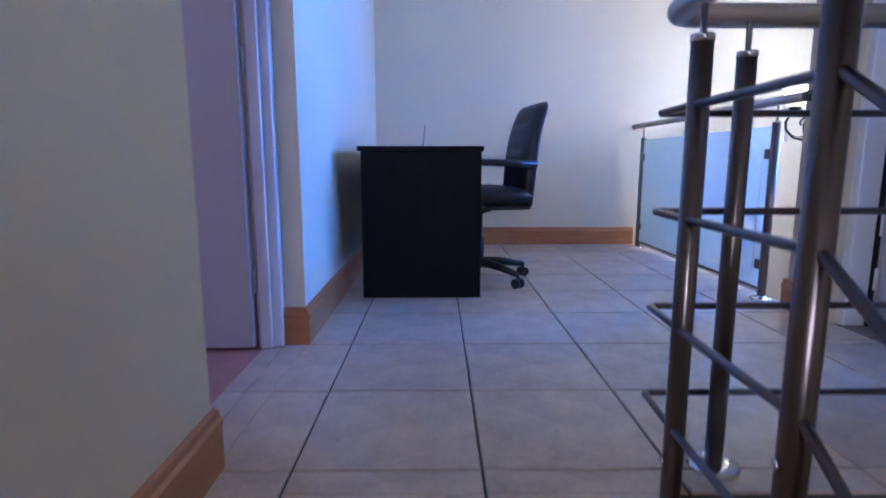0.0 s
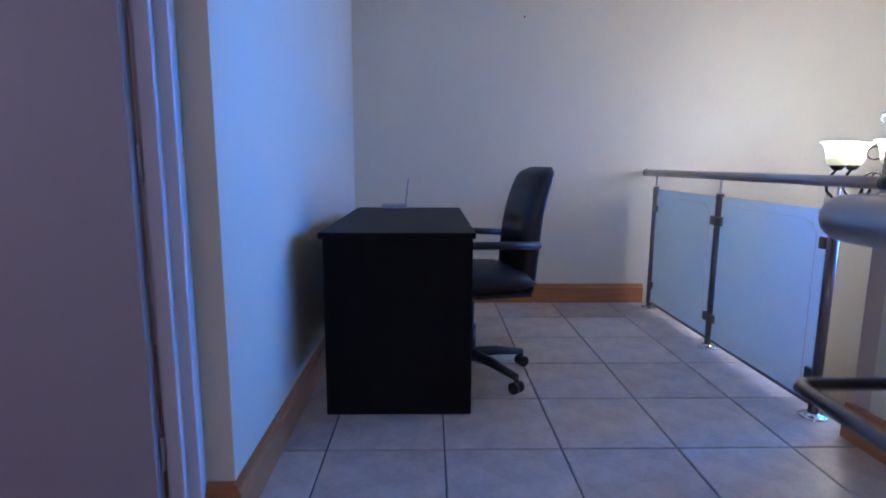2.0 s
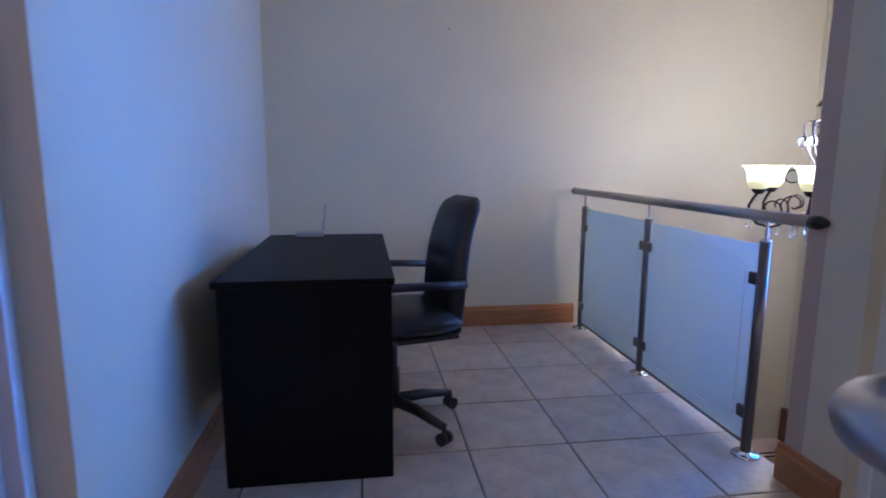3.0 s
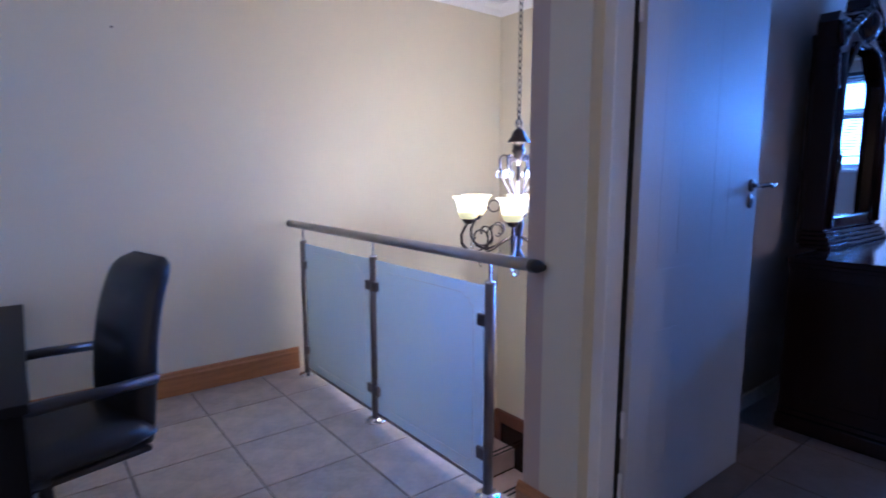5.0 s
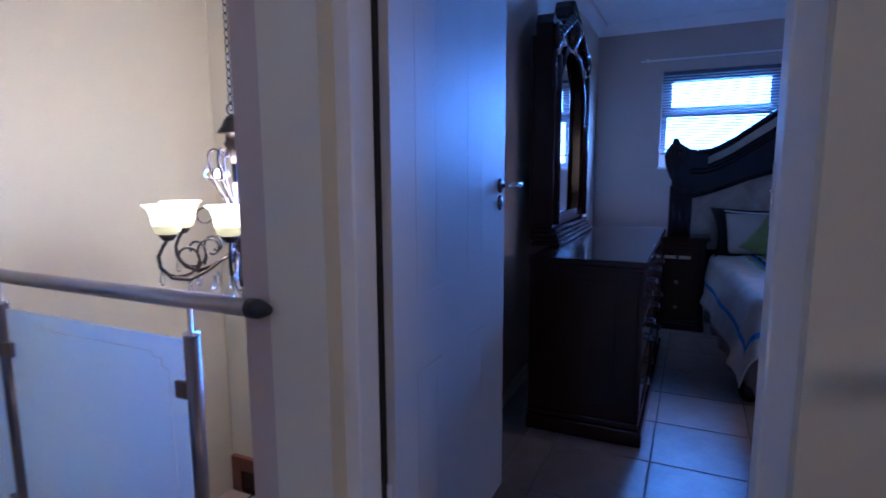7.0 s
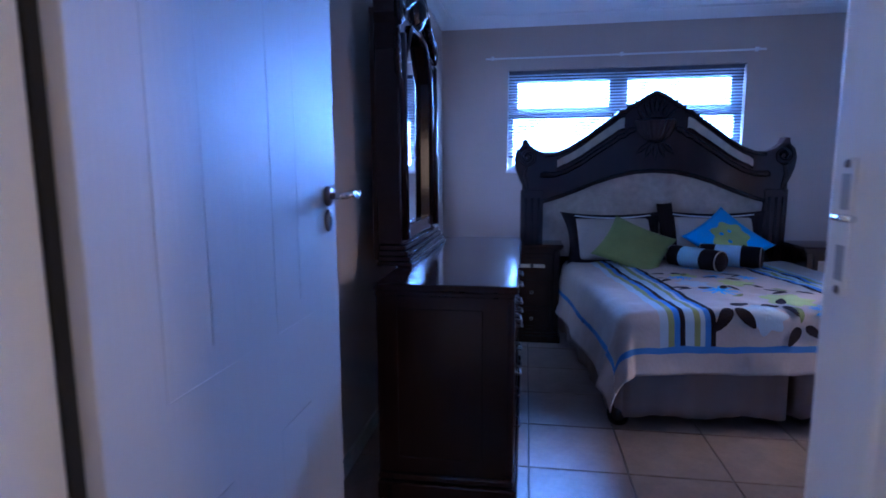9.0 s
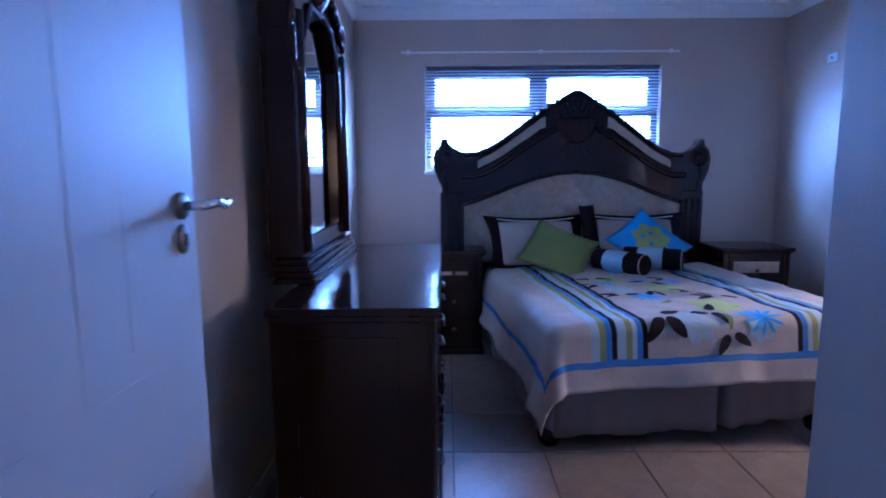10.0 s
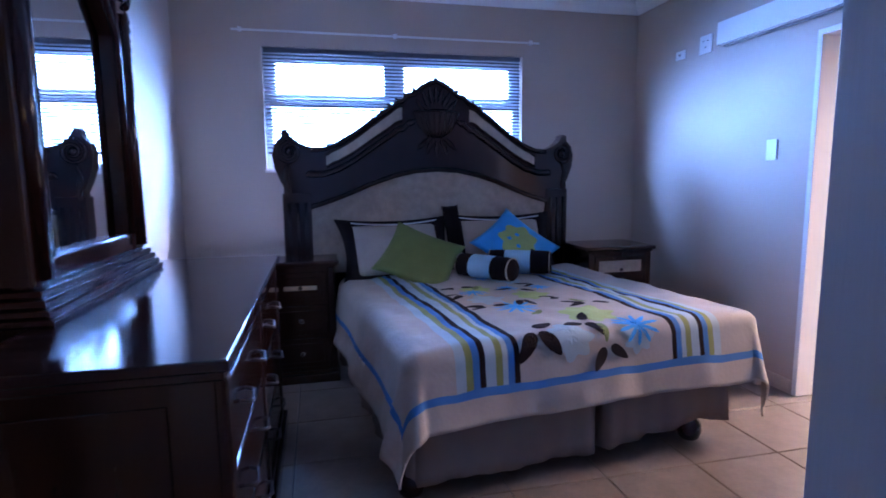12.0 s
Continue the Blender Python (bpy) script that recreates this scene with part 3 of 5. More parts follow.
for z in (-0.030, 0.030):
    part("slot", boxes((-0.006, 0.006, 0.0023, 0.0028, z - 0.015, z + 0.015)), DEVICE, strike)
for z in (-0.053, 0.053):
    part("screw", moved(lathe(bmesh.new(), [(0.004, 0), (0.003, 0.0015), (0, 0.0018)], seg=8), pose(0, 0.0026, z, -90)), STEEL, strike)
nail = thing("wall_nail", pose(0.68, 4.419, 1.985), "small dark nail in the cream wall", "nail")
part("head", tube(bmesh.new(), [(0, 0, 0), (0, -0.012, 0)], 0.005, seg=8), BRONZE, nail)

# ---- the void: chandelier ----
CH = (2.50, 3.34)
ch = thing("chandelier", pose(CH[0], CH[1], 0), "dark iron chandelier with six lit glass shades and crystals", "chandelier")
part("ceiling_rose", lathe(bmesh.new(), [(0, 2.575), (0.065, 2.575), (0.06, 2.56), (0.03, 2.53), (0.012, 2.52), (0, 2.52)], seg=18), BRONZE, ch)
z, i = 2.52, 0
while z > 1.56:
    ring = []
    for q in range(13):
        a = 2 * math.pi * q / 12
        w, hgt = 0.011 * math.cos(a), 0.021 * math.sin(a)
        ring.append((w if i % 2 else 0, 0 if i % 2 else w, z - 0.018 + hgt))
    part("chain_link", tube(bmesh.new(), ring, 0.0026, seg=6, caps=False), BRONZE, ch)
    z -= 0.034
    i += 1
part("top_ring", tube(bmesh.new(), [(0.024 * math.cos(a), 0, 1.535 + 0.024 * math.sin(a)) for a in np.linspace(0, 2 * math.pi, 17)], 0.004, seg=8, caps=False), BRONZE, ch)
part("bell_cap", lathe(bmesh.new(), [(0, 1.51), (0.018, 1.508), (0.032, 1.49), (0.045, 1.462), (0.062, 1.437), (0.064, 1.43), (0.030, 1.43), (0.030, 1.40), (0.038, 1.385), (0.020, 1.345), (0.012, 1.30), (0, 1.30)], seg=22), BRONZE, ch)
part("column", lathe(bmesh.new(), [(0, 1.34), (0.010, 1.34), (0.010, 1.05), (0.018, 1.04), (0.034, 1.00), (0.038, 0.96), (0.026, 0.90), (0.022, 0.82), (0.040, 0.79), (0.048, 0.772), (0.030, 0.75), (0.012, 0.735), (0, 0.732)], seg=20), BRONZE, ch)
part("bottom_drop", lathe(bmesh.new(), [(0, 0.725), (0.006, 0.72), (0.010, 0.705), (0.022, 0.685), (0.016, 0.668), (0, 0.655)], seg=8), CRYSTAL, ch)


def swirl(cx, cz, r0, r1, a0, a1, n=16):
    return [(cx + (r0 + (r1 - r0) * t) * math.cos(a0 + (a1 - a0) * t), cz + (r0 + (r1 - r0) * t) * math.sin(a0 + (a1 - a0) * t)) for t in (i / n for i in range(n + 1))]


for i in range(6):
    a = radians(60 * i + 220)
    c, s = math.cos(a), math.sin(a)

    def out(pts):
        return [(r * c, r * s, zz) for r, zz in pts]
    # the main arm sweeps down, out and up to its cup; a scroll curls inside it
    main = [(0.030, 0.895), (0.085, 0.868), (0.15, 0.828), (0.225, 0.800), (0.295, 0.818), (0.338, 0.868), (0.342, 0.915), (0.322, 0.955), (0.30, 0.985)]
    arm = part("arm", tube(bmesh.new(), out(main), 0.0075, seg=8), BRONZE, ch)
    part("inner_scroll", tube(bmesh.new(), out([(0.312, 0.835), (0.262, 0.822)] + swirl(0.238, 0.898, 0.080, 0.020, -1.2, -6.6)), 0.0055, seg=6), BRONZE, arm)
    part("link_scroll", tube(bmesh.new(), out([(0.19, 0.83), (0.175, 0.862)] + swirl(0.125, 0.922, 0.066, 0.016, -0.7, 5.2)), 0.005, seg=6), BRONZE, arm)
    part("cup", lathe(bmesh.new(), [(0, 0.975), (0.020, 0.978), (0.034, 0.995), (0.036, 1.005), (0.012, 1.008), (0, 1.008)], (0.30 * c, 0.30 * s, 0), 14), BRONZE, arm)
    outer = [(0.030, 0), (0.047, 0.010), (0.058, 0.040), (0.063, 0.080), (0.074, 0.108), (0.092, 0.124)]
    inner = [(r - 0.004, zz) for r, zz in outer[::-1]]
    at = (0.30 * c, 0.30 * s, 1.004)
    shade = part("shade", lathe(bmesh.new(), outer[2:] + inner[:4], at, 24, 0.035, 6), SHADE, arm, "lit amber glass shade")
    part("shade_base", lathe(bmesh.new(), outer[:3] + inner[3:], at, 24, 0.02, 6), SHADE_LOW, arm)
    part("bulb", lathe(bmesh.new(), [(0, 0.01), (0.012, 0.02), (0.022, 0.06), (0.024, 0.08), (0.014, 0.102), (0, 0.108)], at, 12), BULB, arm)
    for r, zz in ((0.225, 0.79), (0.335, 0.855), (0.12, 0.80)):
        part("crystal_drop", lathe(bmesh.new(), [(0, 0), (0.004, -0.004), (0.009, -0.030), (0.012, -0.052), (0.006, -0.066), (0, -0.070)], (r * c, r * s, zz + 0.005), 6), CRYSTAL, arm)
    b = a + radians(30)
    c, s = math.cos(b), math.sin(b)
    upper = swirl(0.072, 1.335, 0.010, 0.034, 4.0, 0.0) + [(0.104, 1.30), (0.088, 1.22), (0.050, 1.15), (0.022, 1.08)]
    up_arm = part("upper_scroll", tube(bmesh.new(), out(upper), 0.0055, seg=6), BRONZE, ch)
    part("crystal_drop", lathe(bmesh.new(), [(0, 0), (0.008, -0.006), (0.022, -0.030), (0.026, -0.046), (0.012, -0.064), (0, -0.068)], (0.104 * c, 0.104 * s, 1.292), 8), CRYSTAL, up_arm)
    part("loop", tube(bmesh.new(), out(swirl(0.135, 1.07, 0.034, 0.034, 0, 6.283)), 0.004, seg=6, caps=False), BRONZE, up_arm)

# the storey below, seen past the slab's edge: a wooden door in the void's far wall and a flight of tiled steps
low = thing("door_below", pose(0, 0, 0), "dark wooden door in a varnished frame on the storey below", "door")
low["kind"] = "structure"
part("frame", boxes((3.35, 3.388, 4.33, 4.40, LOW, -0.76), (3.35, 3.388, 3.42, 3.49, LOW, -0.76), (3.35, 3.388, 3.49, 4.33, -0.86, -0.76), bevel=0.004), DARK_PINE, low)
part("leaf", boxes((3.368, 3.384, 3.49, 4.33, LOW, -0.86)), MAHOGANY, low)
for i in range(6):
    z, y = -1.02 - 0.175 * i, 4.41 - 0.27 * i
    stp = structure("stair_step_below", boxes((1.80, 3.34, y - 0.27, y, z - 0.16, z)), STAIR_TILE, "tiled stair step on the storey below", "step")
    for k in (0.252, 0.205):
        part("grip_strip", boxes((1.80, 3.34, y - k - 0.009, y - k + 0.009, z, z + 0.003)), MATT_BLACK, stp)

# never in view: this window is assumed, to let in the blue light
vw = thing("window_2", pose(0, 0, 0), "assumed white framed window, out of view in the stair void wall", "window")
vw["kind"] = "structure"
part("window_frame", boxes((3.46, 3.50, 2.68, 3.72, 0.73, 0.77), (3.46, 3.50, 2.68, 3.72, 1.93, 1.97), (3.46, 3.50, 2.68, 2.72, 0.77, 1.93), (3.46, 3.50, 3.68, 3.72, 0.77, 1.93), (3.46, 3.50, 3.18, 3.22, 0.77, 1.93)), ALU, vw)
for y0, y1 in ((2.72, 3.18), (3.22, 3.68)):
    pane = part("pane", boxes((3.478, 3.482, y0, y1, 0.77, 1.93)), PANE, vw)
    pane.visible_shadow = False

# ---- the bedroom: window, blind ----
win = thing("window_1", pose(0, 0, 0), "wide high window with white frame behind a grey slatted blind", "window")
win["kind"] = "structure"
WY0, WY1, WZ0, WZ1 = -0.14, 1.77, 1.30, 2.14
part("window_frame", boxes((6.12, 6.17, WY0, WY1, WZ0, WZ0 + 0.05), (6.12, 6.17, WY0, WY1, WZ1 - 0.05, WZ1), (6.12, 6.17, WY0, WY0 + 0.05, WZ0 + 0.05, WZ1 - 0.05), (6.12, 6.17, WY1 - 0.05, WY1, WZ0 + 0.05, WZ1 - 0.05)), ALU, win)
part("mullion", boxes((6.115, 6.165, 0.80, 0.88, WZ0 + 0.05, WZ1 - 0.05)), ALU, win)
part("transom", boxes((6.118, 6.168, WY0 + 0.05, 0.80, 1.74, 1.80), (6.118, 6.168, 0.88, WY1 - 0.05, 1.74, 1.80)), ALU, win)
for y0, y1 in ((WY0 + 0.05, 0.80), (0.88, WY1 - 0.05)):
    part("sash", boxes((6.125, 6.160, y0, y0 + 0.035, 1.80, WZ1 - 0.05), (6.125, 6.160, y1 - 0.035, y1, 1.80, WZ1 - 0.05), (6.125, 6.160, y0 + 0.035, y1 - 0.035, WZ1 - 0.085, WZ1 - 0.05), (6.125, 6.160, y0 + 0.035, y1 - 0.035, 1.80, 1.835)), ALU, win)
    for z0, z1 in ((WZ0 + 0.05, 1.74), (1.80, WZ1 - 0.05)):
        pane = part("pane", boxes((6.141, 6.145, y0, y1, z0, z1)), PANE, win)
        pane.visible_shadow = False
part("window_sill", boxes((6.035, 6.12, WY0 - 0.01, WY1 + 0.01, WZ0 - 0.025, WZ0 + 0.001), bevel=0.004), FRAME_WHITE, win)

blind = thing("venetian_blind", pose(6.085, 0, 0), "grey slatted blind hanging half open in the window", "blind")
part("head_rail", boxes((-0.014, 0.014, WY0 + 0.01, WY1 - 0.01, WZ1 - 0.032, WZ1 - 0.002), bevel=0.002), SLAT, blind)
bm = bmesh.new()
box(bm, -0.0125, 0.0125, WY0 + 0.008, WY1 - 0.008, -0.0009, 0.0009)
moved(bm, pose(0, 0, 0, 0, -32, 0))
slat_mesh = mesh_of("slat", bm, SLAT)
z = WZ1 - 0.05
while z > WZ0 + 0.14:
    o = new("slat", slat_mesh)
    o.parent = blind
    o.location = (0, 0, z)
    z -= 0.0245
part("bottom_rail", boxes((-0.012, 0.012, WY0 + 0.012, WY1 - 0.012, WZ0 + 0.108, WZ0 + 0.124), bevel=0.002), SLAT, blind)
for y in (0.10, 0.82, 1.55):
    part("ladder_cord", tube(bmesh.new(), [(-0.0125, y, WZ0 + 0.12), (-0.0125, y, WZ1 - 0.03)], 0.0011, seg=5), SLAT, blind)
rail = thing("curtain_rail", pose(0, 0, 0), "thin white bare curtain rail above the window", "curtain rail")
part("rail", boxes((6.014, 6.026, -0.262, 1.955, 2.229, 2.243), bevel=0.003), FRAME_WHITE, rail)
for y in (-0.2, 0.84, 1.90):
    part("bracket", boxes((6.02, 6.052, y - 0.012, y + 0.012, 2.226, 2.256), bevel=0.003), FRAME_WHITE, rail)

# bright sky beyond the window
SKY_GLOW = glow("bright_sky", (0.50, 0.77, 1.0), 6.5)
bm = bmesh.new()
v = [bm.verts.new(p) for p in ((30, -40, -6), (30, 40, -6), (30, 40, 15), (30, -40, 15))]
bm.faces.new(v)
structure("backdrop_sky", bm, SKY_GLOW, "bright hazy sky beyond the window", "sky")
structure("ground", boxes((6.4, 30, -40, 40, -3.2, -3.0)), material("dry_ground", (0.30, 0.26, 0.20), 0.9, vary=0.2), "dry ground outside the house", "ground")

# ---- the bed ----
bed = thing("bed", pose(3.985, 0.375, 0, 0, 0, 6.3), "mahogany double bed with a carved headboard and turned feet", "bed")
BED = bed.matrix_world.copy()
W, L, ZT = 0.775, 1.50, 0.60
part("mattress", boxes((0.06, 1.66, -0.74, 0.74, 0.40, 0.575), bevel=0.05), CLOTH, bed)
part("bed_base", boxes((0.05, 1.66, -0.73, 0.73, 0.17, 0.40), bevel=0.01), BLACKWOOD, bed)
for y in (-0.76, 0.74):
    part("side_rail", boxes((0.02, 1.66, y, y + 0.02, 0.20, 0.36), bevel=0.006), MAHOGANY, bed)
FOOT = [(0, 0), (0.032, 0), (0.046, 0.012), (0.056, 0.045), (0.051, 0.080), (0.030, 0.105), (0.026, 0.125), (0.026, 0.18), (0, 0.18)]
for x, y in ((0.05, 0.745), (0.040, -0.61)):
    part("foot", lathe(bmesh.new(), FOOT, (x, y, 0), 18), MAHOGANY, bed)

# headboard: half outlines mirrored about its middle
HX = 1.665
TOPLINE = [(0, 1.885), (0.05, 1.865), (0.11, 1.83), (0.155, 1.79), (0.19, 1.785), (0.23, 1.745), (0.265, 1.74), (0.30, 1.705), (0.36, 1.665), (0.45, 1.60), (0.55, 1.525), (0.65, 1.465), (0.74, 1.43), (0.82, 1.425), (0.885, 1.45),
           (0.93, 1.485), (0.955, 1.53), (0.985, 1.525), (0.99, 1.485), (1.03, 1.445), (1.045, 1.38), (1.035, 1.30), (1.005, 1.22), (0.975, 1.16), (0.985, 1.115), (0.955, 1.085), (0.93, 1.12)]
INNER = [(0, 1.268), (0.15, 1.258), (0.30, 1.225), (0.45, 1.175), (0.58, 1.12), (0.68, 1.082), (0.76, 1.055), (0.83, 1.035)]


def mirrored(pts):
    return [(-s, z) for s, z in pts[::-1] if s > 0] + list(pts)


def slab(bm, outline, x0, x1):
    """A plate of outline (across, up) between two depths."""
    f = [bm.verts.new((x0, s, z)) for s, z in outline]
    r = [bm.verts.new((x1, s, z)) for s, z in outline]
    bm.faces.new(f)
    bm.faces.new(r[::-1])
    for i in range(len(f)):
        j = (i + 1) % len(f)
        bm.faces.new((f[i], f[j], r[j], r[i]))
    return bm


def along(line, s):
    for (s0, z0), (s1, z1) in zip(line, line[1:]):
        if s0 <= s <= s1:
            return z0 + (z1 - z0) * (s - s0) / (s1 - s0)
    return line[-1][1]


headboard = part("headboard", slab(bmesh.new(), mirrored(TOPLINE) + [(0.93, 1.05), (0.80, 1.05)] + [(s, z) for s, z in mirrored(INNER)[::-1] if abs(s) < 0.79] + [(-0.80, 1.05), (-0.93, 1.05)], HX, HX + 0.075), MAHOGANY, bed)
for side in (-1, 1):
    bm = boxes((HX - 0.012, HX + 0.075, side * 0.995 if side < 0 else 0.825, side * 0.825 if side < 0 else 0.995, 0.0, 1.14), bevel=0.006)
    post = part("headboard_post", bm, MAHOGANY, headboard)
    for q in (0.860, 0.910, 0.960):
        part("flute", tube(bmesh.new(), [(HX - 0.013, side * q, 0.62), (HX - 0.013, side * q, 1.08)], 0.010, seg=8), MAHOGANY, headboard)
    # scrolled ears: a coil with a rim, and a hanging leaf
    coil = [(HX - 0.015, side * (0.945 + p), 1.395 + q) for p, q in swirl(0, 0, 0.078, 0.012, 1.4, 1.4 - 11.5, 40)]
    part("ear_scroll", tube(bmesh.new(), coil, 0.011, seg=8), MAHOGANY, headboard)
    part("ear_boss", moved(lathe(bmesh.new(), [(0, 0.035), (0.018, 0.030), (0.028, 0.012), (0.030, 0)], seg=14), pose(HX, side * 0.945, 1.395, 0, -90, 0)), MAHOGANY, headboard)
    for q in range(5):
        part("ear_leaf", moved(lathe(bmesh.new(), [(0, 0.05), (0.012, 0.02), (0.016, -0.01), (0, -0.05)], seg=8), pose(HX - 0.004, side * (0.965 + 0.010 * math.sin(q * 1.7)), 1.285 - 0.036 * q, side * (18 - 9 * q))), MAHOGANY, headboard)
    # cream padded inlay between two mouldings
    n = 12
    up, dn = [], []
    for i in range(n + 1):
        s = 0.235 + 0.49 * i / n
        z = along(TOPLINE, s) - 0.060 + (0.01 if i < n else 0)
        up.append((side * s, z))
        dn.append((side * s, z - 0.092 + 0.02 * i / n))
    part("inlay", slab(bmesh.new(), up + dn[::-1], HX - 0.010, HX + 0.004), TUFT, headboard, "cream upholstered inlay")
    for line in (up, dn):
        part("inlay_bead", tube(bmesh.new(), [(HX - 0.008, s, z) for s, z in line], 0.0085, seg=6), MAHOGANY, headboard)
    # rope carving under the inlay
    bm = bmesh.new()
    for i in range(34):
        s = 0.17 + 0.66 * i / 33
        z = along(TOPLINE, s) - 0.198 + 0.03 * i / 33
        lathe(bm, [(0, 0.034), (0.020, 0.014), (0.020, -0.014), (0, -0.034)], (0, 0, 0), 6)
        new_v = bm.verts[-24:]
        bmesh.ops.transform(bm, matrix=pose(HX - 0.009, side * s, z, side * 50), verts=new_v)
    part("rope_carving", bm, MAHOGANY, headboard)
    # leaves along the crest
    for s, z, r in ((0.14, 1.79, 0.032), (0.20, 1.76, 0.028), (0.255, 1.725, 0.028), (0.31, 1.695, 0.024)):
        part("crest_leaf", moved(lathe(bmesh.new(), [(0, r * 1.3), (r * 0.45, r * 0.5), (r * 0.5, -r * 0.3), (0, -r * 1.2)], seg=8), pose(HX + 0.01, side * s, z, side * -38)), MAHOGANY, headboard)
part("outer_moulding", tube(bmesh.new(), [(HX - 0.004, s, z - 0.020) for s, z in mirrored([p for p in TOPLINE if p[0] < 0.86])], 0.014, seg=8), MAHOGANY, headboard)
part("inner_moulding", tube(bmesh.new(), [(HX - 0.004, s, z + 0.016) for s, z in mirrored(INNER)], 0.016, seg=8), MAHOGANY, headboard)
# crest: a fluted shell over a fan of leaves
bm = lathe(bmesh.new(), [(0, -0.115), (0.055, -0.105), (0.105, -0.065), (0.140, -0.010), (0.152, 0.035), (0.165, 0.045), (0.165, 0.060), (0.140, 0.068), (0, 0.085)], seg=132, wave=0.05, waves=22)
part("crest_shell", moved(bm, pose(HX + 0.004, 0, 1.605) @ Matrix.Diagonal((0.36, 0.95, 1, 1))), MAHOGANY, headboard)
for i in range(-3, 4):
    part("crest_plume", moved(lathe(bmesh.new(), [(0, 0.075), (0.016, 0.03), (0.020, -0.02), (0, -0.06)], seg=8), pose(HX - 0.004, 0.034 * i, 1.775 - 0.009 * i * i, -12 * i)), MAHOGANY, headboard)
for i in range(-2, 3):
    part("lower_leaf", moved(lathe(bmesh.new(), [(0, 0.06), (0.016, 0.02), (0.018, -0.02), (0, -0.075)], seg=8), pose(HX - 0.006, 0.045 * i, 1.435 + 0.012 * abs(i), 22 * i)), MAHOGANY, headboard)
# buttoned panel
bm = bmesh.new()
nu, nv = 64, 30
grid = []
for i in range(nu + 1):
    s = -0.82 + 1.64 * i / nu
    ztop = along(INNER, abs(s))
    for j in range(nv + 1):
        z = 0.62 + (ztop - 0.62) * j / nv
        d = abs(math.sin((s / 0.13 + z / 0.15) * math.pi / 2)) ** 0.5 * abs(math.sin((s / 0.13 - z / 0.15) * math.pi / 2)) ** 0.5
        grid.append(bm.verts.new((HX + 0.030 - 0.030 * d, s, z)))
for i in range(nu):
    for j in range(nv):
        bm.faces.new((grid[i * (nv + 1) + j], grid[(i + 1) * (nv + 1) + j], grid[(i + 1) * (nv + 1) + j + 1], grid[i * (nv + 1) + j + 1])).smooth = True
part("padded_panel", bm, TUFT, headboard, "cream diamond-buttoned upholstered panel")
part("panel_back", boxes((HX + 0.032, HX + 0.07, -0.81, 0.81, 0.30, 1.10)), MAHOGANY, headboard)

headboard.location = (0.0, 0.075, 0.0)
headboard.scale = (1.0, 1.02, 1.0)

# valance
bm = bmesh.new()
cols = []
path = [(1.62, 0.765), (0.02, 0.765)] + [(-0.005, 0.74), (-0.01, 0.70)] + [(-0.01, -0.77)]
pts = []
for (x0, y0), (x1, y1) in zip(path, path[1:]):
    m = max(1, int(math.hypot(x1 - x0, y1 - y0) / 0.03))
    pts += [(x0 + (x1 - x0) * t / m, y0 + (y1 - y0) * t / m) for t in range(m)]
pts.append(path[-1])
for i, (x, y) in enumerate(pts):
    col = []
    for j in range(7):
        t = j / 6
        z = 0.375 - (0.31 + 0.014 * math.sin(i * 0.5) + (0.02 if y < -0.3 else 0) * -2) * t
        w = 0.012 * math.sin(i * 0.55) * t + 0.006 * math.sin(i * 1.7) * t
        front_side = x < 0.01
        gap = 0.075 * math.exp(-((y + 0.08) / 0.016) ** 4) * min(1, t * 2) if front_side else 0
        col.append((x - (w + 0.012 * t) + gap if front_side else x, y if front_side else y + w + 0.012 * t, z))
    cols.append(col)
bm.free()
val = thing("bed_valance", BED, "beige cotton valance with a centre pleat round the bed", "bed valance")
corner = next(i for i, (x, y) in enumerate(pts) if x < 0.01)
pleat = next(i for i, (x, y) in enumerate(pts) if y < -0.08)
for nm, i0, i1 in (("side_skirt", 0, corner), ("front_skirt", corner, pleat), ("front_skirt", pleat, len(pts) - 1)):
    bm = bmesh.new()
    piece = [[bm.verts.new(p) for p in col] for col in cols[i0:i1 + 1]]
    for c0, c1 in zip(piece, piece[1:]):
        for j in range(6):
            bm.faces.new((c0[j], c1[j], c1[j + 1], c0[j + 1])).smooth = True
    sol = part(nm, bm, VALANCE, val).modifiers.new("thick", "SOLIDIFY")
    sol.thickness = 0.003

# quilt: u runs across, v from the pillows to the foot and over the edge
DROP, DROP_FOOT = 0.40, 0.325


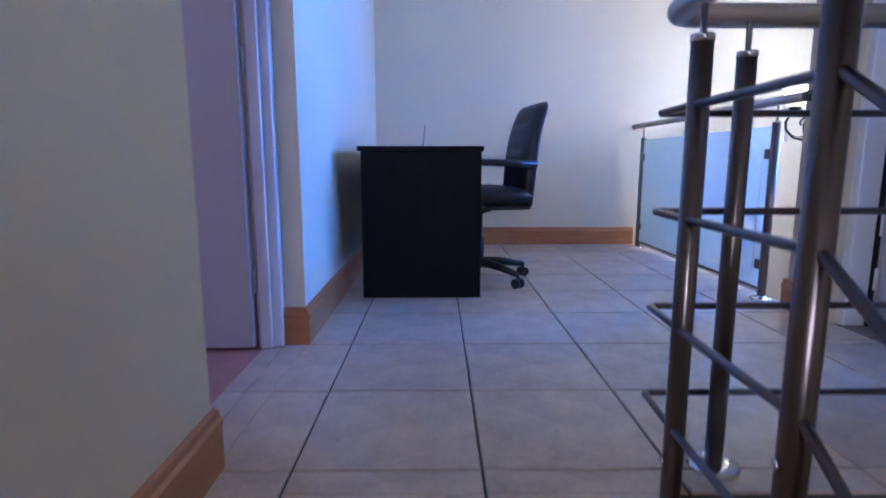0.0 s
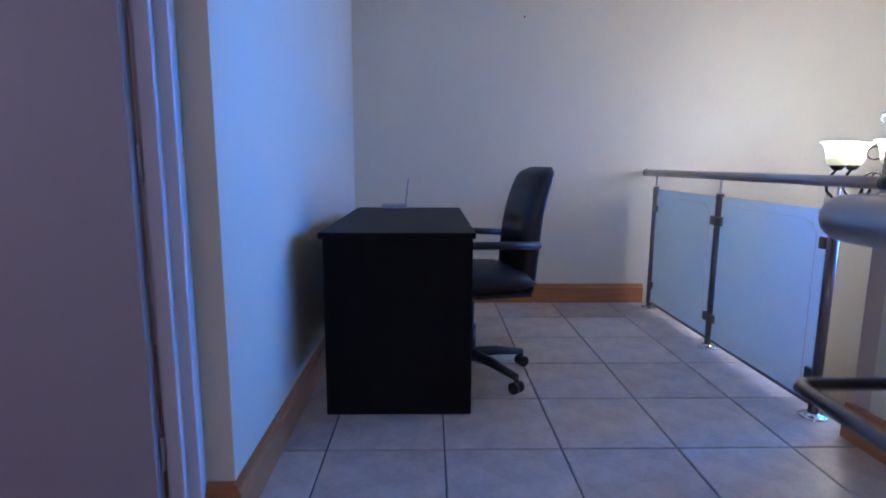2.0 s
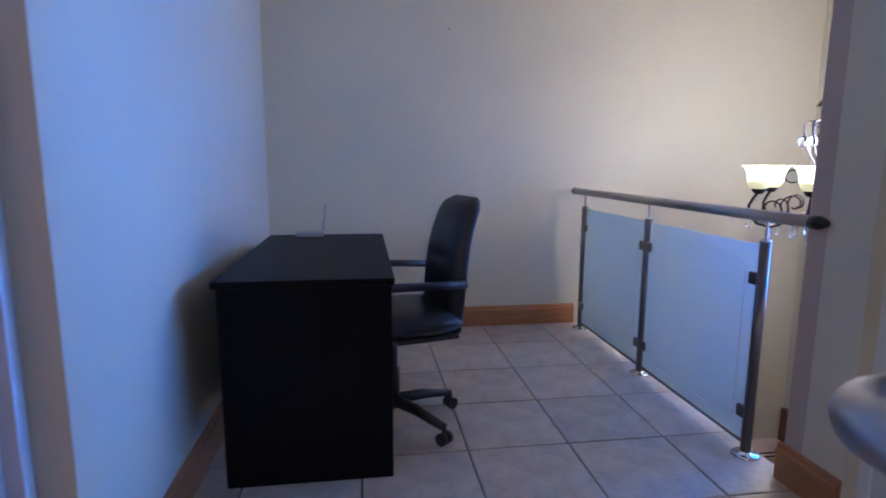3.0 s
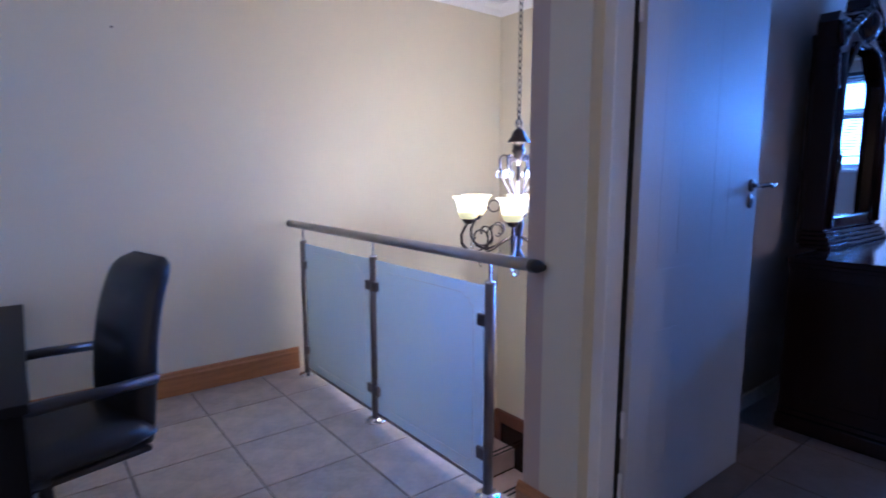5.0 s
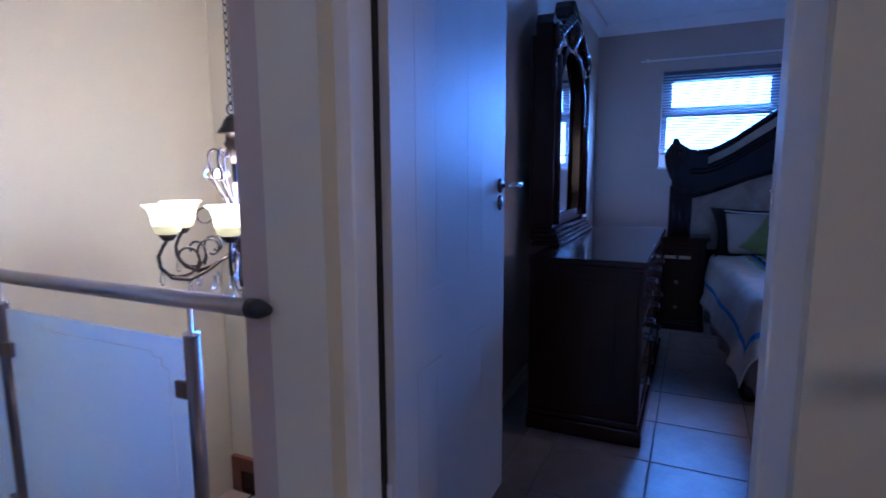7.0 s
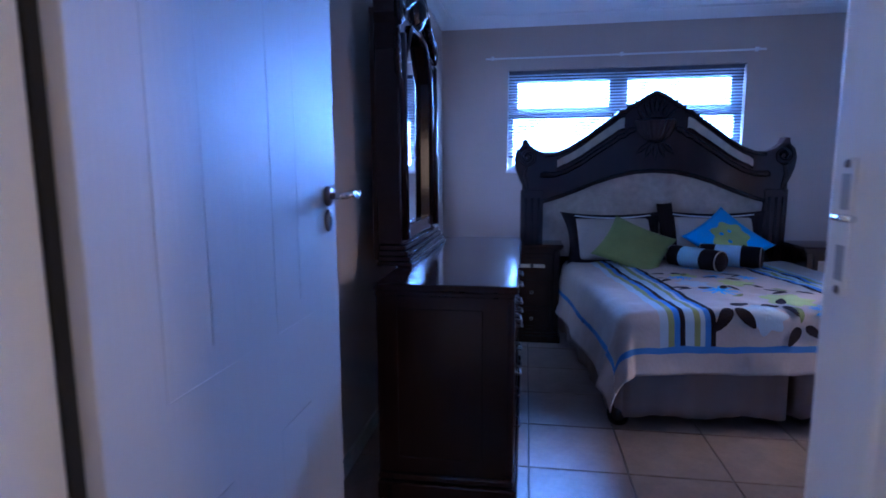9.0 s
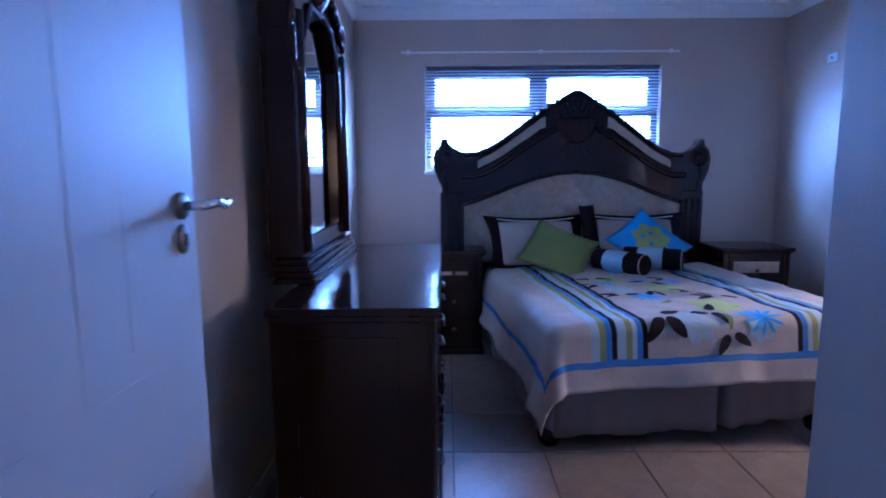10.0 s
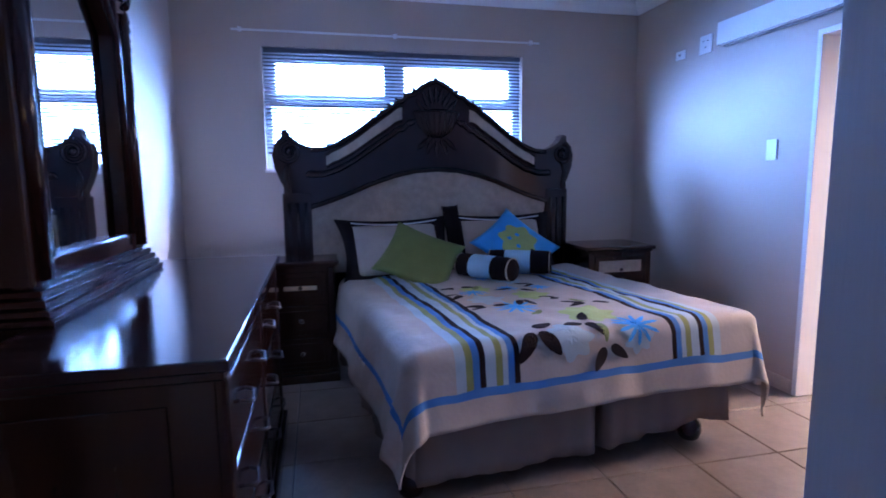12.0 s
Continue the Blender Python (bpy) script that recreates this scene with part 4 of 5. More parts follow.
def quilt_point(u, v, lift=0.0):
    du, dv = max(0.0, abs(u) - W), max(0.0, v - L)
    r = math.hypot(du, dv)
    R = 0.055
    x = L - min(v, L)
    y = max(-W, min(W, u))
    sg = 1 if u > 0 else -1
    wr = noise.noise(Vector((u * 4.0, v * 3.0, 0.3))) * 0.011 + noise.noise(Vector((u * 11.0, v * 9.0, 2.3))) * 0.009 + noise.noise(Vector((u * 17.0, v * 38.0, 5.1))) * 0.0035 * max(0.25, min(1.0, 1.5 - v))
    top = ZT + wr + 0.012 * (1 - (u / W) ** 2 if abs(u) < W else 0) + lift
    if r < 1e-6:
        return Vector((x + 0.0, y, top))
    a = min(r / R, math.pi / 2)
    o, d = R * math.sin(a), R * (1 - math.cos(a))
    hang = max(0.0, r - R * math.pi / 2)
    fold = 0.016 * math.sin((u * 9 if dv > du else v * 9) + 0.7) * hang / DROP + 0.020 * math.sin(math.atan2(du, dv) * 5) * hang / DROP * (1 if du > 0.02 and dv > 0.02 else 0)
    o += wr * 1.5 * hang / DROP + hang * (0.14 + 0.10 * min(1, 4 * min(du, dv) / DROP)) + fold + lift
    d += hang * 0.99
    return Vector((x - o * dv / r, y + sg * o * du / r, top - d))


STRIPES = [(0.590, 0.550, "p"), (0.550, 0.522, "g"), (0.522, 0.496, "b"), (0.496, 0.472, "n"), (0.472, 0.430, "p"), (0.430, 0.402, "g"), (0.402, 0.380, "p"), (0.380, 0.354, "b"), (0.354, 0.330, "n")]
OFF, SPREAD = 0.06, 0.055  # the pattern sits off the middle; the stripes on one side lie further out
SLOT = {"c": 0, "b": 1, "p": 2, "n": 3, "g": 4}


def stripe(u, v):
    a = abs(u)
    if a > W + 0.225 and a < W + 0.255 and v < L + 0.222:
        return "b"
    if L + 0.190 < v < L + 0.222 and a < W + 0.255:
        return "b"
    if v > L + 0.190 or a > W:
        return "c"
    for hi, lo, key in STRIPES:
        if lo <= (u - OFF if u > OFF else OFF - SPREAD - u) < hi:
            return key
    return "c"


us = sorted({round(s * q + OFF - (SPREAD if s < 0 else 0), 4) for s in (-1, 1) for a, b, _ in STRIPES for q in (a, b)} | {round(q, 4) for q in np.linspace(-0.25, 0.37, 25)} | {round(s * q, 4) for s in (-1, 1) for q in list(np.linspace(0.70, W + DROP, 24)) + [W + 0.225, W + 0.255]})
vs_ = sorted({round(q, 4) for q in np.linspace(0.0, L, 110)} | {round(q, 4) for q in np.linspace(L, L + DROP_FOOT, 22)} | {L + 0.190, L + 0.222})
bm = bmesh.new()
rows = [[bm.verts.new(quilt_point(u, v)) for v in vs_] for u in us]
for i in range(len(us) - 1):
    for j in range(len(vs_) - 1):
        f = bm.faces.new((rows[i][j], rows[i][j + 1], rows[i + 1][j + 1], rows[i + 1][j]))
        f.smooth = True
        f.material_index = SLOT[stripe((us[i] + us[i + 1]) / 2, (vs_[j] + vs_[j + 1]) / 2)]
quilt = thing("quilt", BED @ pose(-0.02, -0.045, 0), "cream quilt with blue, green and brown stripes and flowers", "quilt")
cover = part("cover", bm, [CLOTH, C_BLUE, C_WASH, C_BROWN, C_STRAW], quilt)
sol = cover.modifiers.new("thick", "SOLIDIFY")
sol.thickness, sol.offset = 0.010, 1.0


def patch(name, outline, mat, lift=0.014):
    """A flat cloth shape sewn onto the quilt; outline in (u, v), filled as a fan of rings."""
    bm = bmesh.new()
    cu = sum(p[0] for p in outline) / len(outline)
    cv = sum(p[1] for p in outline) / len(outline)
    rings = []
    for k in (0.33, 0.66, 1.0):
        rings.append([bm.verts.new(quilt_point(cu + (u - cu) * k, cv + (v - cv) * k, lift)) for u, v in outline])
    mid = bm.verts.new(quilt_point(cu, cv, lift))
    n = len(outline)
    for i in range(n):
        bm.faces.new((mid, rings[0][i], rings[0][(i + 1) % n]))
        for r0, r1 in zip(rings, rings[1:]):
            bm.faces.new((r0[i], r1[i], r1[(i + 1) % n], r0[(i + 1) % n]))
    return part(name, bm, mat, quilt)


def petal(u, v, length, width, turn, n=14):
    pts = []
    for i in range(n):
        t = 2 * math.pi * i / n
        a, b = math.cos(t) * length / 2 + length / 2, math.sin(t) * width / 2 * (1 - 0.35 * math.cos(t))
        pts.append((u + a * math.cos(turn) - b * math.sin(turn), v + a * math.sin(turn) + b * math.cos(turn)))
    return pts


def bloom(u, v, r, petals, mat, depth=0.28, lift=0.014):
    n = petals * 6
    return patch("flower", [(u + r * (1 - depth * (0.5 + 0.5 * math.cos(petals * 2 * math.pi * i / n))) * math.cos(2 * math.pi * i / n), v + r * (1 - depth * (0.5 + 0.5 * math.cos(petals * 2 * math.pi * i / n))) * math.sin(2 * math.pi * i / n)) for i in range(n)], mat, lift)


def leaf(u, v, length, width, turn, mat):
    a = radians(turn)
    patch("leaf", petal(u + 0.022 * math.cos(a), v + 0.022 * math.sin(a), length, width, a), mat, 0.0145)


for u, v, r, m in ((-0.10, 1.32, 0.15, C_LIME), (0.07, 1.55, 0.115, C_WASH), (0.10, 0.66, 0.10, C_LIME), (-0.09, 0.52, 0.10, C_WASH), (-0.06, 0.90, 0.115, C_LIME), (0.14, 0.93, 0.11, C_WASH), (-0.16, 1.58, 0.085, C_WASH)):
    bloom(u * 1.35 + OFF, v, r * 0.9, 7, m, 0.28, 0.0115)
for u, v, r in ((0.09, 1.12, 0.125), (-0.17, 1.52, 0.115), (0.14, 0.76, 0.09), (-0.02, 0.72, 0.07), (0.0, 0.42, 0.08), (-0.16, 0.74, 0.07)):
    bloom(u * 1.35 + OFF, v, r * 0.92, 11, C_SKY, 0.75, 0.0130)
# each sprig: a stem point and leaves fanned about it
for u, v, size, turns in ((0.20, 1.49, 1.25, (55, 125, -150)), (-0.03, 1.43, 1.0, (25, 95, -120)), (-0.05, 1.59, 0.95, (60, 140)), (-0.20, 1.16, 0.9, (-25, 15, 160)), (0.19, 1.05, 0.85, (-10, 25, 170)), (0.03, 1.00, 0.8, (60, 110)),
                          (-0.16, 0.98, 0.8, (0, 40)), (-0.05, 0.76, 0.8, (-20, 150)), (0.18, 0.60, 0.8, (15, 170)), (-0.19, 0.66, 0.8, (-30, 30)), (0.21, 0.80, 0.8, (40, -15)), (-0.10, 0.44, 0.7, (10, 160))):
    for k, t in enumerate(turns):
        leaf(u * 1.2 + OFF, v, (0.118 - 0.012 * k) * size, 0.046 * size, t, C_BROWN)
for u, v, t in ((0.02, 1.20, 40), (-0.14, 1.04, 120), (0.07, 0.58, 60), (-0.06, 1.46, 80)):
    leaf(u * 1.3 + OFF, v, 0.11, 0.03, t, C_GREEN)


def on_bed(x, y, z, rx=0, ry=0, rz=0):
    return BED @ pose(x, y, z, rx, ry, rz)


# pillows: local z is the thickness
def pillow(name, m, sx, sy, sz, mat, label, border=None, flaps=(), tag=None):
    p = thing(name, m, label, "pillow" if border else "cushion")
    part("cushion", cushion(bmesh.new(), sx, sy, sz, bulge=0.75, n=16, pinch=0.03 if border else 0.10), mat, p)
    if border:
        bm = cushion(bmesh.new(), sx + 0.11, sy + 0.20, 0.040, bulge=0.3, n=14, m=pose(0, 0, -0.008), pinch=0.13)
        part("border", bm, border, p, "dark brown border")
        part("piping", tube(bmesh.new(), [(sx / 2 + 0.010 - 0.022 * (1 - v * v), v * sy / 2, 0.022) for v in np.linspace(-1, 1, 15)], 0.0045, seg=6), SWITCH, p, "white piping")
    for side, rise in flaps:
        bm = cushion(bmesh.new(), 0.24 + rise, 0.115, 0.05, bulge=0.7, n=10, m=pose(sx / 2 - 0.07 + rise / 2, side * (sy / 2 + 0.05), 0.012, 0, -8, side * 5), pinch=0.04)
        part("corner_flap", bm, border, p)
    if tag:
        part("tag", boxes((tag[0] - 0.012, tag[0] + 0.012, tag[1] - 0.020, tag[1] + 0.020, 0.002, 0.006), bevel=0.001), SWITCH, p, "small white cloth tag")
    return p


pillow("pillow", on_bed(1.50, 0.40, 0.775, 0, -62, 3), 0.35, 0.58, 0.15, CLOTH, "cream pillow with a dark brown border against the headboard", C_BROWN)
pillow("pillow", on_bed(1.50, -0.34, 0.78, 0, -64, -5), 0.35, 0.58, 0.15, CLOTH, "cream pillow with a dark brown border and raised corners", C_BROWN, ((1, 0.05),))
pillow("green_cushion", on_bed(1.26, 0.325, 0.75, 0, -40, 0) @ pose(0, 0, 0, 0, 0, 57), 0.46, 0.46, 0.13, C_GREEN, "olive green square cushion leaning on the pillows", tag=(-0.215, 0.16))
blue = pillow("blue_cushion", on_bed(1.35, -0.365, 0.78, 0, -46, 0) @ pose(0, 0, 0, 0, 0, 38), 0.46, 0.46, 0.12, C_SKY, "bright blue square cushion with a lime flower", tag=(-0.215, 0.12))
bm = bmesh.new()
n = 42
pts = [(0.125 * (1 - 0.13 * math.cos(7 * 2 * math.pi * i / n)) * math.cos(2 * math.pi * i / n), 0.125 * (1 - 0.13 * math.cos(7 * 2 * math.pi * i / n)) * math.sin(2 * math.pi * i / n)) for i in range(n)]


def puff(x, y):
    u, v = x / 0.215, y / 0.215
    return 0.06 * (0.25 * ((1 - abs(u) ** 6) * (1 - abs(v) ** 6)) ** 0.5 + 0.75 * (1 - u * u) * (1 - v * v)) + 0.003


rings = [[bm.verts.new((x * k, y * k, puff(x * k, y * k))) for x, y in pts] for k in (0.1, 0.4, 0.7, 1.0)]
for r0, r1 in zip(rings, rings[1:]):
    for i in range(n):
        bm.faces.new((r0[i], r1[i], r1[(i + 1) % n], r0[(i + 1) % n]))
bm.faces.new(rings[0])
part("flower", bm, C_LIME, blue, "lime green flower")
for q, (x, y) in enumerate(((-0.12, 0.06), (-0.10, 0.12), (-0.13, 0.0), (0.03, -0.02), (-0.03, 0.05), (0.05, 0.04))):
    bm = bmesh.new()
    ring = [(x + 0.030 * math.cos(2 * math.pi * i / 12) * (1.0 if q < 3 else 0.5), y + 0.014 * math.sin(2 * math.pi * i / 12)) for i in range(12)]
    bm.faces.new([bm.verts.new((a, b, puff(a, b) + 0.003)) for a, b in ring])
    part("flower_mark", bm, C_BROWN if q < 3 else C_SKY, blue)


def bolster(m, length, r):
    b = thing("bolster", m, "round bolster cushion in pale blue with brown ends", "bolster", "bolsters on the bed")
    h = length / 2
    for z0, z1, mat, nm in ((-h, -h * 0.45, C_BROWN, "end_sleeve"), (-h * 0.45, h * 0.35, C_PALE, "middle_sleeve"), (h * 0.35, h, C_BROWN, "end_sleeve")):
        prof = [(r, z0), (r * 1.015, (z0 + z1) / 2), (r, z1)]
        if z0 == -h:
            prof = [(0, z0), (r * 0.8, z0), (r * 0.97, z0 + 0.015)] + prof[1:]
        if z1 == h:
            prof = prof[:2] + [(r * 0.97, z1 - 0.015), (r * 0.8, z1), (0, z1)]
        part(nm, lathe(bmesh.new(), prof, seg=22), mat, b)
    for z in (-h + 0.012, h - 0.012):
        part("piping", tube(bmesh.new(), [(r * 0.95 * math.cos(a), r * 0.95 * math.sin(a), z) for a in np.linspace(0, 2 * math.pi, 23)], 0.004, seg=6, caps=False), CLOTH, b)


bolster(on_bed(1.10, -0.04, 0.69, 90, 0, -60), 0.40, 0.072)
bolster(on_bed(1.19, -0.31, 0.695, 90, 0, -33), 0.40, 0.072)


# ---- nightstands, dresser, mirror ----
def nightstand(m, width, depth, label, pale=False):
    """Front to local -x."""
    h = 0.748
    ns = thing("nightstand", m, label, "nightstand", "nightstands beside the bed")
    w = width / 2
    part("body", boxes((0.02, depth, -w + 0.02, w - 0.02, 0.07, h - 0.035), bevel=0.004), MAHOGANY, ns)
    part("top", boxes((-0.012, depth + 0.005, -w - 0.012, w + 0.012, h - 0.028, h), bevel=0.008), MAHOGANY, ns)
    part("cornice", boxes((0.004, depth, -w + 0.004, w - 0.004, h - 0.042, h - 0.028), bevel=0.004), MAHOGANY, ns)
    part("plinth", boxes((0.0, depth, -w, w, 0.0, 0.055), (0.010, depth, -w + 0.010, w - 0.010, 0.055, 0.08), bevel=0.006), MAHOGANY, ns)
    for y in (-w + 0.035, w - 0.035):
        part("pilaster", boxes((0.006, 0.03, y - 0.022, y + 0.022, 0.08, h - 0.042), bevel=0.008), MAHOGANY, ns)
    for i in range(3):
        z0 = 0.10 + 0.20 * i
        d = part("drawer", boxes((0.010, 0.03, -w + 0.065, w - 0.065, z0, z0 + 0.18), bevel=0.005), MAHOGANY, ns)
        part("drawer_panel", boxes((0.004, 0.012, -w + 0.09, w - 0.09, z0 + (0.07 if i == 2 and pale else 0.03), z0 + 0.15), bevel=0.004), TUFT if i == 2 and pale else MAHOGANY, d, "pale inlaid drawer panel" if i == 2 and pale else "")
        if i == 2 and not pale:
            part("drawer_bar", boxes((0.0, 0.006, -w + 0.12, w - 0.12, z0 + 0.075, z0 + 0.10), bevel=0.003), BRASS, d)
        part("knob", moved(lathe(bmesh.new(), [(0.006, 0), (0.006, 0.010), (0.014, 0.016), (0.010, 0.026), (0, 0.028)], seg=12), pose(0.006, 0, z0 + 0.09, 0, -90, 0)), BRONZE, d)
    return ns


nightstand(pose(5.245, 1.55, 0), 0.43, 0.28, "dark mahogany nightstand with three drawers beside the bed")
nightstand(pose(5.31, -0.585, 0), 0.50, 0.40, "dark mahogany nightstand with a pale drawer panel beside the bed", True)

DX0, DX1, DY0, DY1, DH = 3.132, 4.725, 1.622, 2.157, 0.861
dr = thing("dresser", pose(0, 0, 0), "long dark mahogany dresser with a polished top", "dresser")
part("body", boxes((DX0 + 0.035, DX1 - 0.035, DY0 + 0.035, DY1, 0.10, DH - 0.05), bevel=0.004), MAHOGANY, dr)
part("top", boxes((DX0, DX1, DY0, DY1, DH - 0.028, DH), bevel=0.006), MAHOGANY, dr)
part("top_moulding", boxes((DX0 + 0.012, DX1 - 0.012, DY0 + 0.012, DY1, DH - 0.050, DH - 0.028), bevel=0.006), MAHOGANY, dr)
part("plinth", boxes((DX0 + 0.004, DX1 - 0.004, DY0 - 0.004, DY1, 0.0, 0.075), (DX0 + 0.018, DX1 - 0.018, DY0 + 0.012, DY1, 0.075, 0.105), bevel=0.007), MAHOGANY, dr)
part("side_panel", boxes((DX0 + 0.029, DX0 + 0.036, DY0 + 0.13, DY1 - 0.08, 0.17, DH - 0.10), bevel=0.003), MAHOGANY, dr)
for x in (DX0 + 0.075, 3.93, DX1 - 0.075):
    part("pilaster", boxes((x - 0.035, x + 0.035, DY0 + 0.012, DY0 + 0.05, 0.105, DH - 0.05), bevel=0.012), MAHOGANY, dr)
for x0, x1 in ((DX0 + 0.125, 3.885), (3.975, DX1 - 0.125)):
    for i in range(3):
        z0 = 0.125 + 0.225 * i
        d = part("drawer", boxes((x0, x1, DY0 + 0.018, DY0 + 0.05, z0, z0 + 0.205), bevel=0.007), MAHOGANY, dr)
        xm = (x0 + x1) / 2
        for px in (xm - 0.16, xm + 0.16):
            part("handle", tube(bmesh.new(), [(px - 0.045, DY0 + 0.018, z0 + 0.105), (px - 0.040, DY0 - 0.004, z0 + 0.10), (px, DY0 - 0.010, z0 + 0.088), (px + 0.040, DY0 - 0.004, z0 + 0.10), (px + 0.045, DY0 + 0.018, z0 + 0.105)], 0.0055, seg=8), BRONZE, d)

# mirror on the dresser; its face looks to -y
mir = thing("dresser_mirror", pose(4.0, 2.085, DH), "tall mahogany mirror with carved crest standing on the dresser", "mirror")
part("base_moulding", boxes((-0.50, 0.50, 0.0, 0.16, 0.0, 0.022), (-0.492, 0.492, 0.010, 0.16, 0.022, 0.044), (-0.482, 0.482, 0.022, 0.16, 0.044, 0.068), (-0.470, 0.470, 0.034, 0.16, 0.068, 0.090), bevel=0.007), MAHOGANY, mir)
for side in (-1, 1):
    x0, x1 = (0.345, 0.457) if side > 0 else (-0.457, -0.345)
    part("stile", boxes((x0, x1, 0.055, 0.17, 0.090, 1.06), bevel=0.010), MAHOGANY, mir)
    xm = side * 0.404
    part("half_column", tube(bmesh.new(), [(xm, 0.055, 0.11), (xm, 0.055, 1.0)], 0.026, seg=12, radii=[0.026, 0.022]), MAHOGANY, mir)
    part("inner_bead", tube(bmesh.new(), [(side * 0.342, 0.060, 0.16), (side * 0.342, 0.060, 0.90), (side * 0.19, 0.060, 1.075), (0, 0.060, 1.085)], 0.014, seg=8), MAHOGANY, mir)
    coil = [(side * (0.415 + p), 0.050, 1.10 + q) for p, q in swirl(0, 0, 0.070, 0.012, -1.2, 9.5, 36)]
    part("ear_scroll", tube(bmesh.new(), coil, 0.012, seg=8), MAHOGANY, mir)
    for q in range(5):
        part("hanging_leaf", moved(lathe(bmesh.new(), [(0, 0.045), (0.013, 0.015), (0.016, -0.012), (0, -0.05)], seg=8), pose(side * (0.462 + 0.006 * (q % 2)), 0.06, 1.00 - 0.038 * q, 0, side * 10 * (q - 2), 0)), MAHOGANY, mir)
    for q in range(6):
        t = q / 5
        part("crest_leaf", moved(lathe(bmesh.new(), [(0, 0.060), (0.020, 0.02), (0.024, -0.02), (0, -0.055)], seg=8), pose(side * (0.33 - 0.25 * t), 0.052, 1.135 + 0.13 * t, 0, side * -(62 - 30 * t), 0)), MAHOGANY, mir)
part("lower_rail", boxes((-0.345, 0.345, 0.062, 0.17, 0.090, 0.165), bevel=0.010), MAHOGANY, mir)
ARCH = [(0, 1.09), (0.19, 1.08), (0.345, 0.905)]
CREST = [(0, 1.375), (0.05, 1.37), (0.085, 1.33), (0.10, 1.28), (0.17, 1.235), (0.26, 1.20), (0.33, 1.18), (0.40, 1.185), (0.455, 1.20), (0.485, 1.15), (0.48, 1.07), (0.462, 1.03)]
outline = mirrored(CREST) + [(0.462, 0.93), (0.347, 0.905)] + mirrored(ARCH)[::-1][1:-1] + [(-0.347, 0.905), (-0.462, 0.93)]
bm = slab(bmesh.new(), outline, 0.0, 0.09)
part("crest", moved(bm, Matrix(((0, 1, 0, 0), (1, 0, 0, 0.068), (0, 0, 1, 0), (0, 0, 0, 1)))), MAHOGANY, mir)
bm = lathe(bmesh.new(), [(0, 0.05), (0.04, 0.045), (0.075, 0.024), (0.09, 0)], seg=28, wave=0.08, waves=9)
part("crest_shell", moved(bm, pose(0, 0.066, 1.20, 90, 0, 0)), MAHOGANY, mir)
for i in range(-2, 3):
    part("crest_plume", moved(lathe(bmesh.new(), [(0, 0.07), (0.016, 0.03), (0.020, -0.02), (0, -0.06)], seg=8), pose(0.034 * i, 0.062, 1.315 - 0.008 * i * i, 0, 10 * i, 0)), MAHOGANY, mir)
part("back_board", boxes((-0.455, 0.455, 0.155, 0.185, 0.02, 1.10)), MAHOGANY, mir)
part("mirror_glass", moved(slab(bmesh.new(), [(-0.35, 0.16), (0.35, 0.16), (0.35, 0.91), (0.19, 1.09), (0, 1.098), (-0.19, 1.09), (-0.35, 0.91)], 0.0, 0.004), Matrix(((0, 1, 0, 0), (1, 0, 0, 0.098), (0, 0, 1, 0), (0, 0, 0, 1)))), MIRROR, mir, "clear mirror glass")

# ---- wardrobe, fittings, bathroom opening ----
# white board dimmed to mid grey, so it shows and bounces less light
MELAMINE = material("dimmed_white_grained_melamine", (0.30, 0.30, 0.31), 0.4, scale=10, vary=0.06, bump=0.2, bump_scale=260, stretch=(1, 1, 0.03))
ward = thing("wardrobe", pose(0, 0, 0), "tall white wood-grained built-in wardrobe beside the doorway", "wardrobe")
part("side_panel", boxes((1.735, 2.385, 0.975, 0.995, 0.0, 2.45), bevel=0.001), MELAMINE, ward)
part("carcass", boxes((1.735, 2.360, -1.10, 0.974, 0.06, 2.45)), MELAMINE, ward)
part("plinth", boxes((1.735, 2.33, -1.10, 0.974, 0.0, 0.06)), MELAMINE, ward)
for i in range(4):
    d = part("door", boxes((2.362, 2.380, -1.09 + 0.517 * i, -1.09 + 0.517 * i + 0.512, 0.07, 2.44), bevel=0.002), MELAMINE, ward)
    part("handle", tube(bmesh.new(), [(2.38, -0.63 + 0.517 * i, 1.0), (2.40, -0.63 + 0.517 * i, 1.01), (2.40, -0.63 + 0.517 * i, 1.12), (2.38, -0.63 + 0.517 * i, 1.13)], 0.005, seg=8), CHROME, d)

pel = thing("sliding_door_pelmet", pose(0, 0, 0), "white boxed pelmet above the bathroom doorway", "pelmet")
part("box", boxes((3.30, 5.04, Y_BED_S + 0.001, Y_BED_S + 0.085, 2.03, 2.165), bevel=0.003), FRAME_WHITE, pel)
part("track", boxes((3.32, 5.02, Y_BED_S + 0.03, Y_BED_S + 0.05, 2.018, 2.032)), STEEL, pel)
structure("trim_bathroom_door_frame", boxes((4.362, 4.392, -1.245, Y_BED_S + 0.008, 0, 1.96), (3.548, 3.578, -1.245, Y_BED_S + 0.008, 0, 1.96), (3.578, 4.362, -1.245, Y_BED_S + 0.008, 1.93, 1.96), bevel=0.003), FRAME_WHITE, "white painted bathroom door frame", "door frame")


def plate(name, x, z, w, h, label, category):
    t = thing(name, pose(x, Y_BED_S + 0.001, z), label, category)
    part("plate", boxes((-w / 2, w / 2, 0, 0.009, -h / 2, h / 2), bevel=0.003), SWITCH, t)
    return t


sw = plate("light_switch", 4.64, 1.366, 0.075, 0.118, "white plastic light switch on the beige wall", "switch")
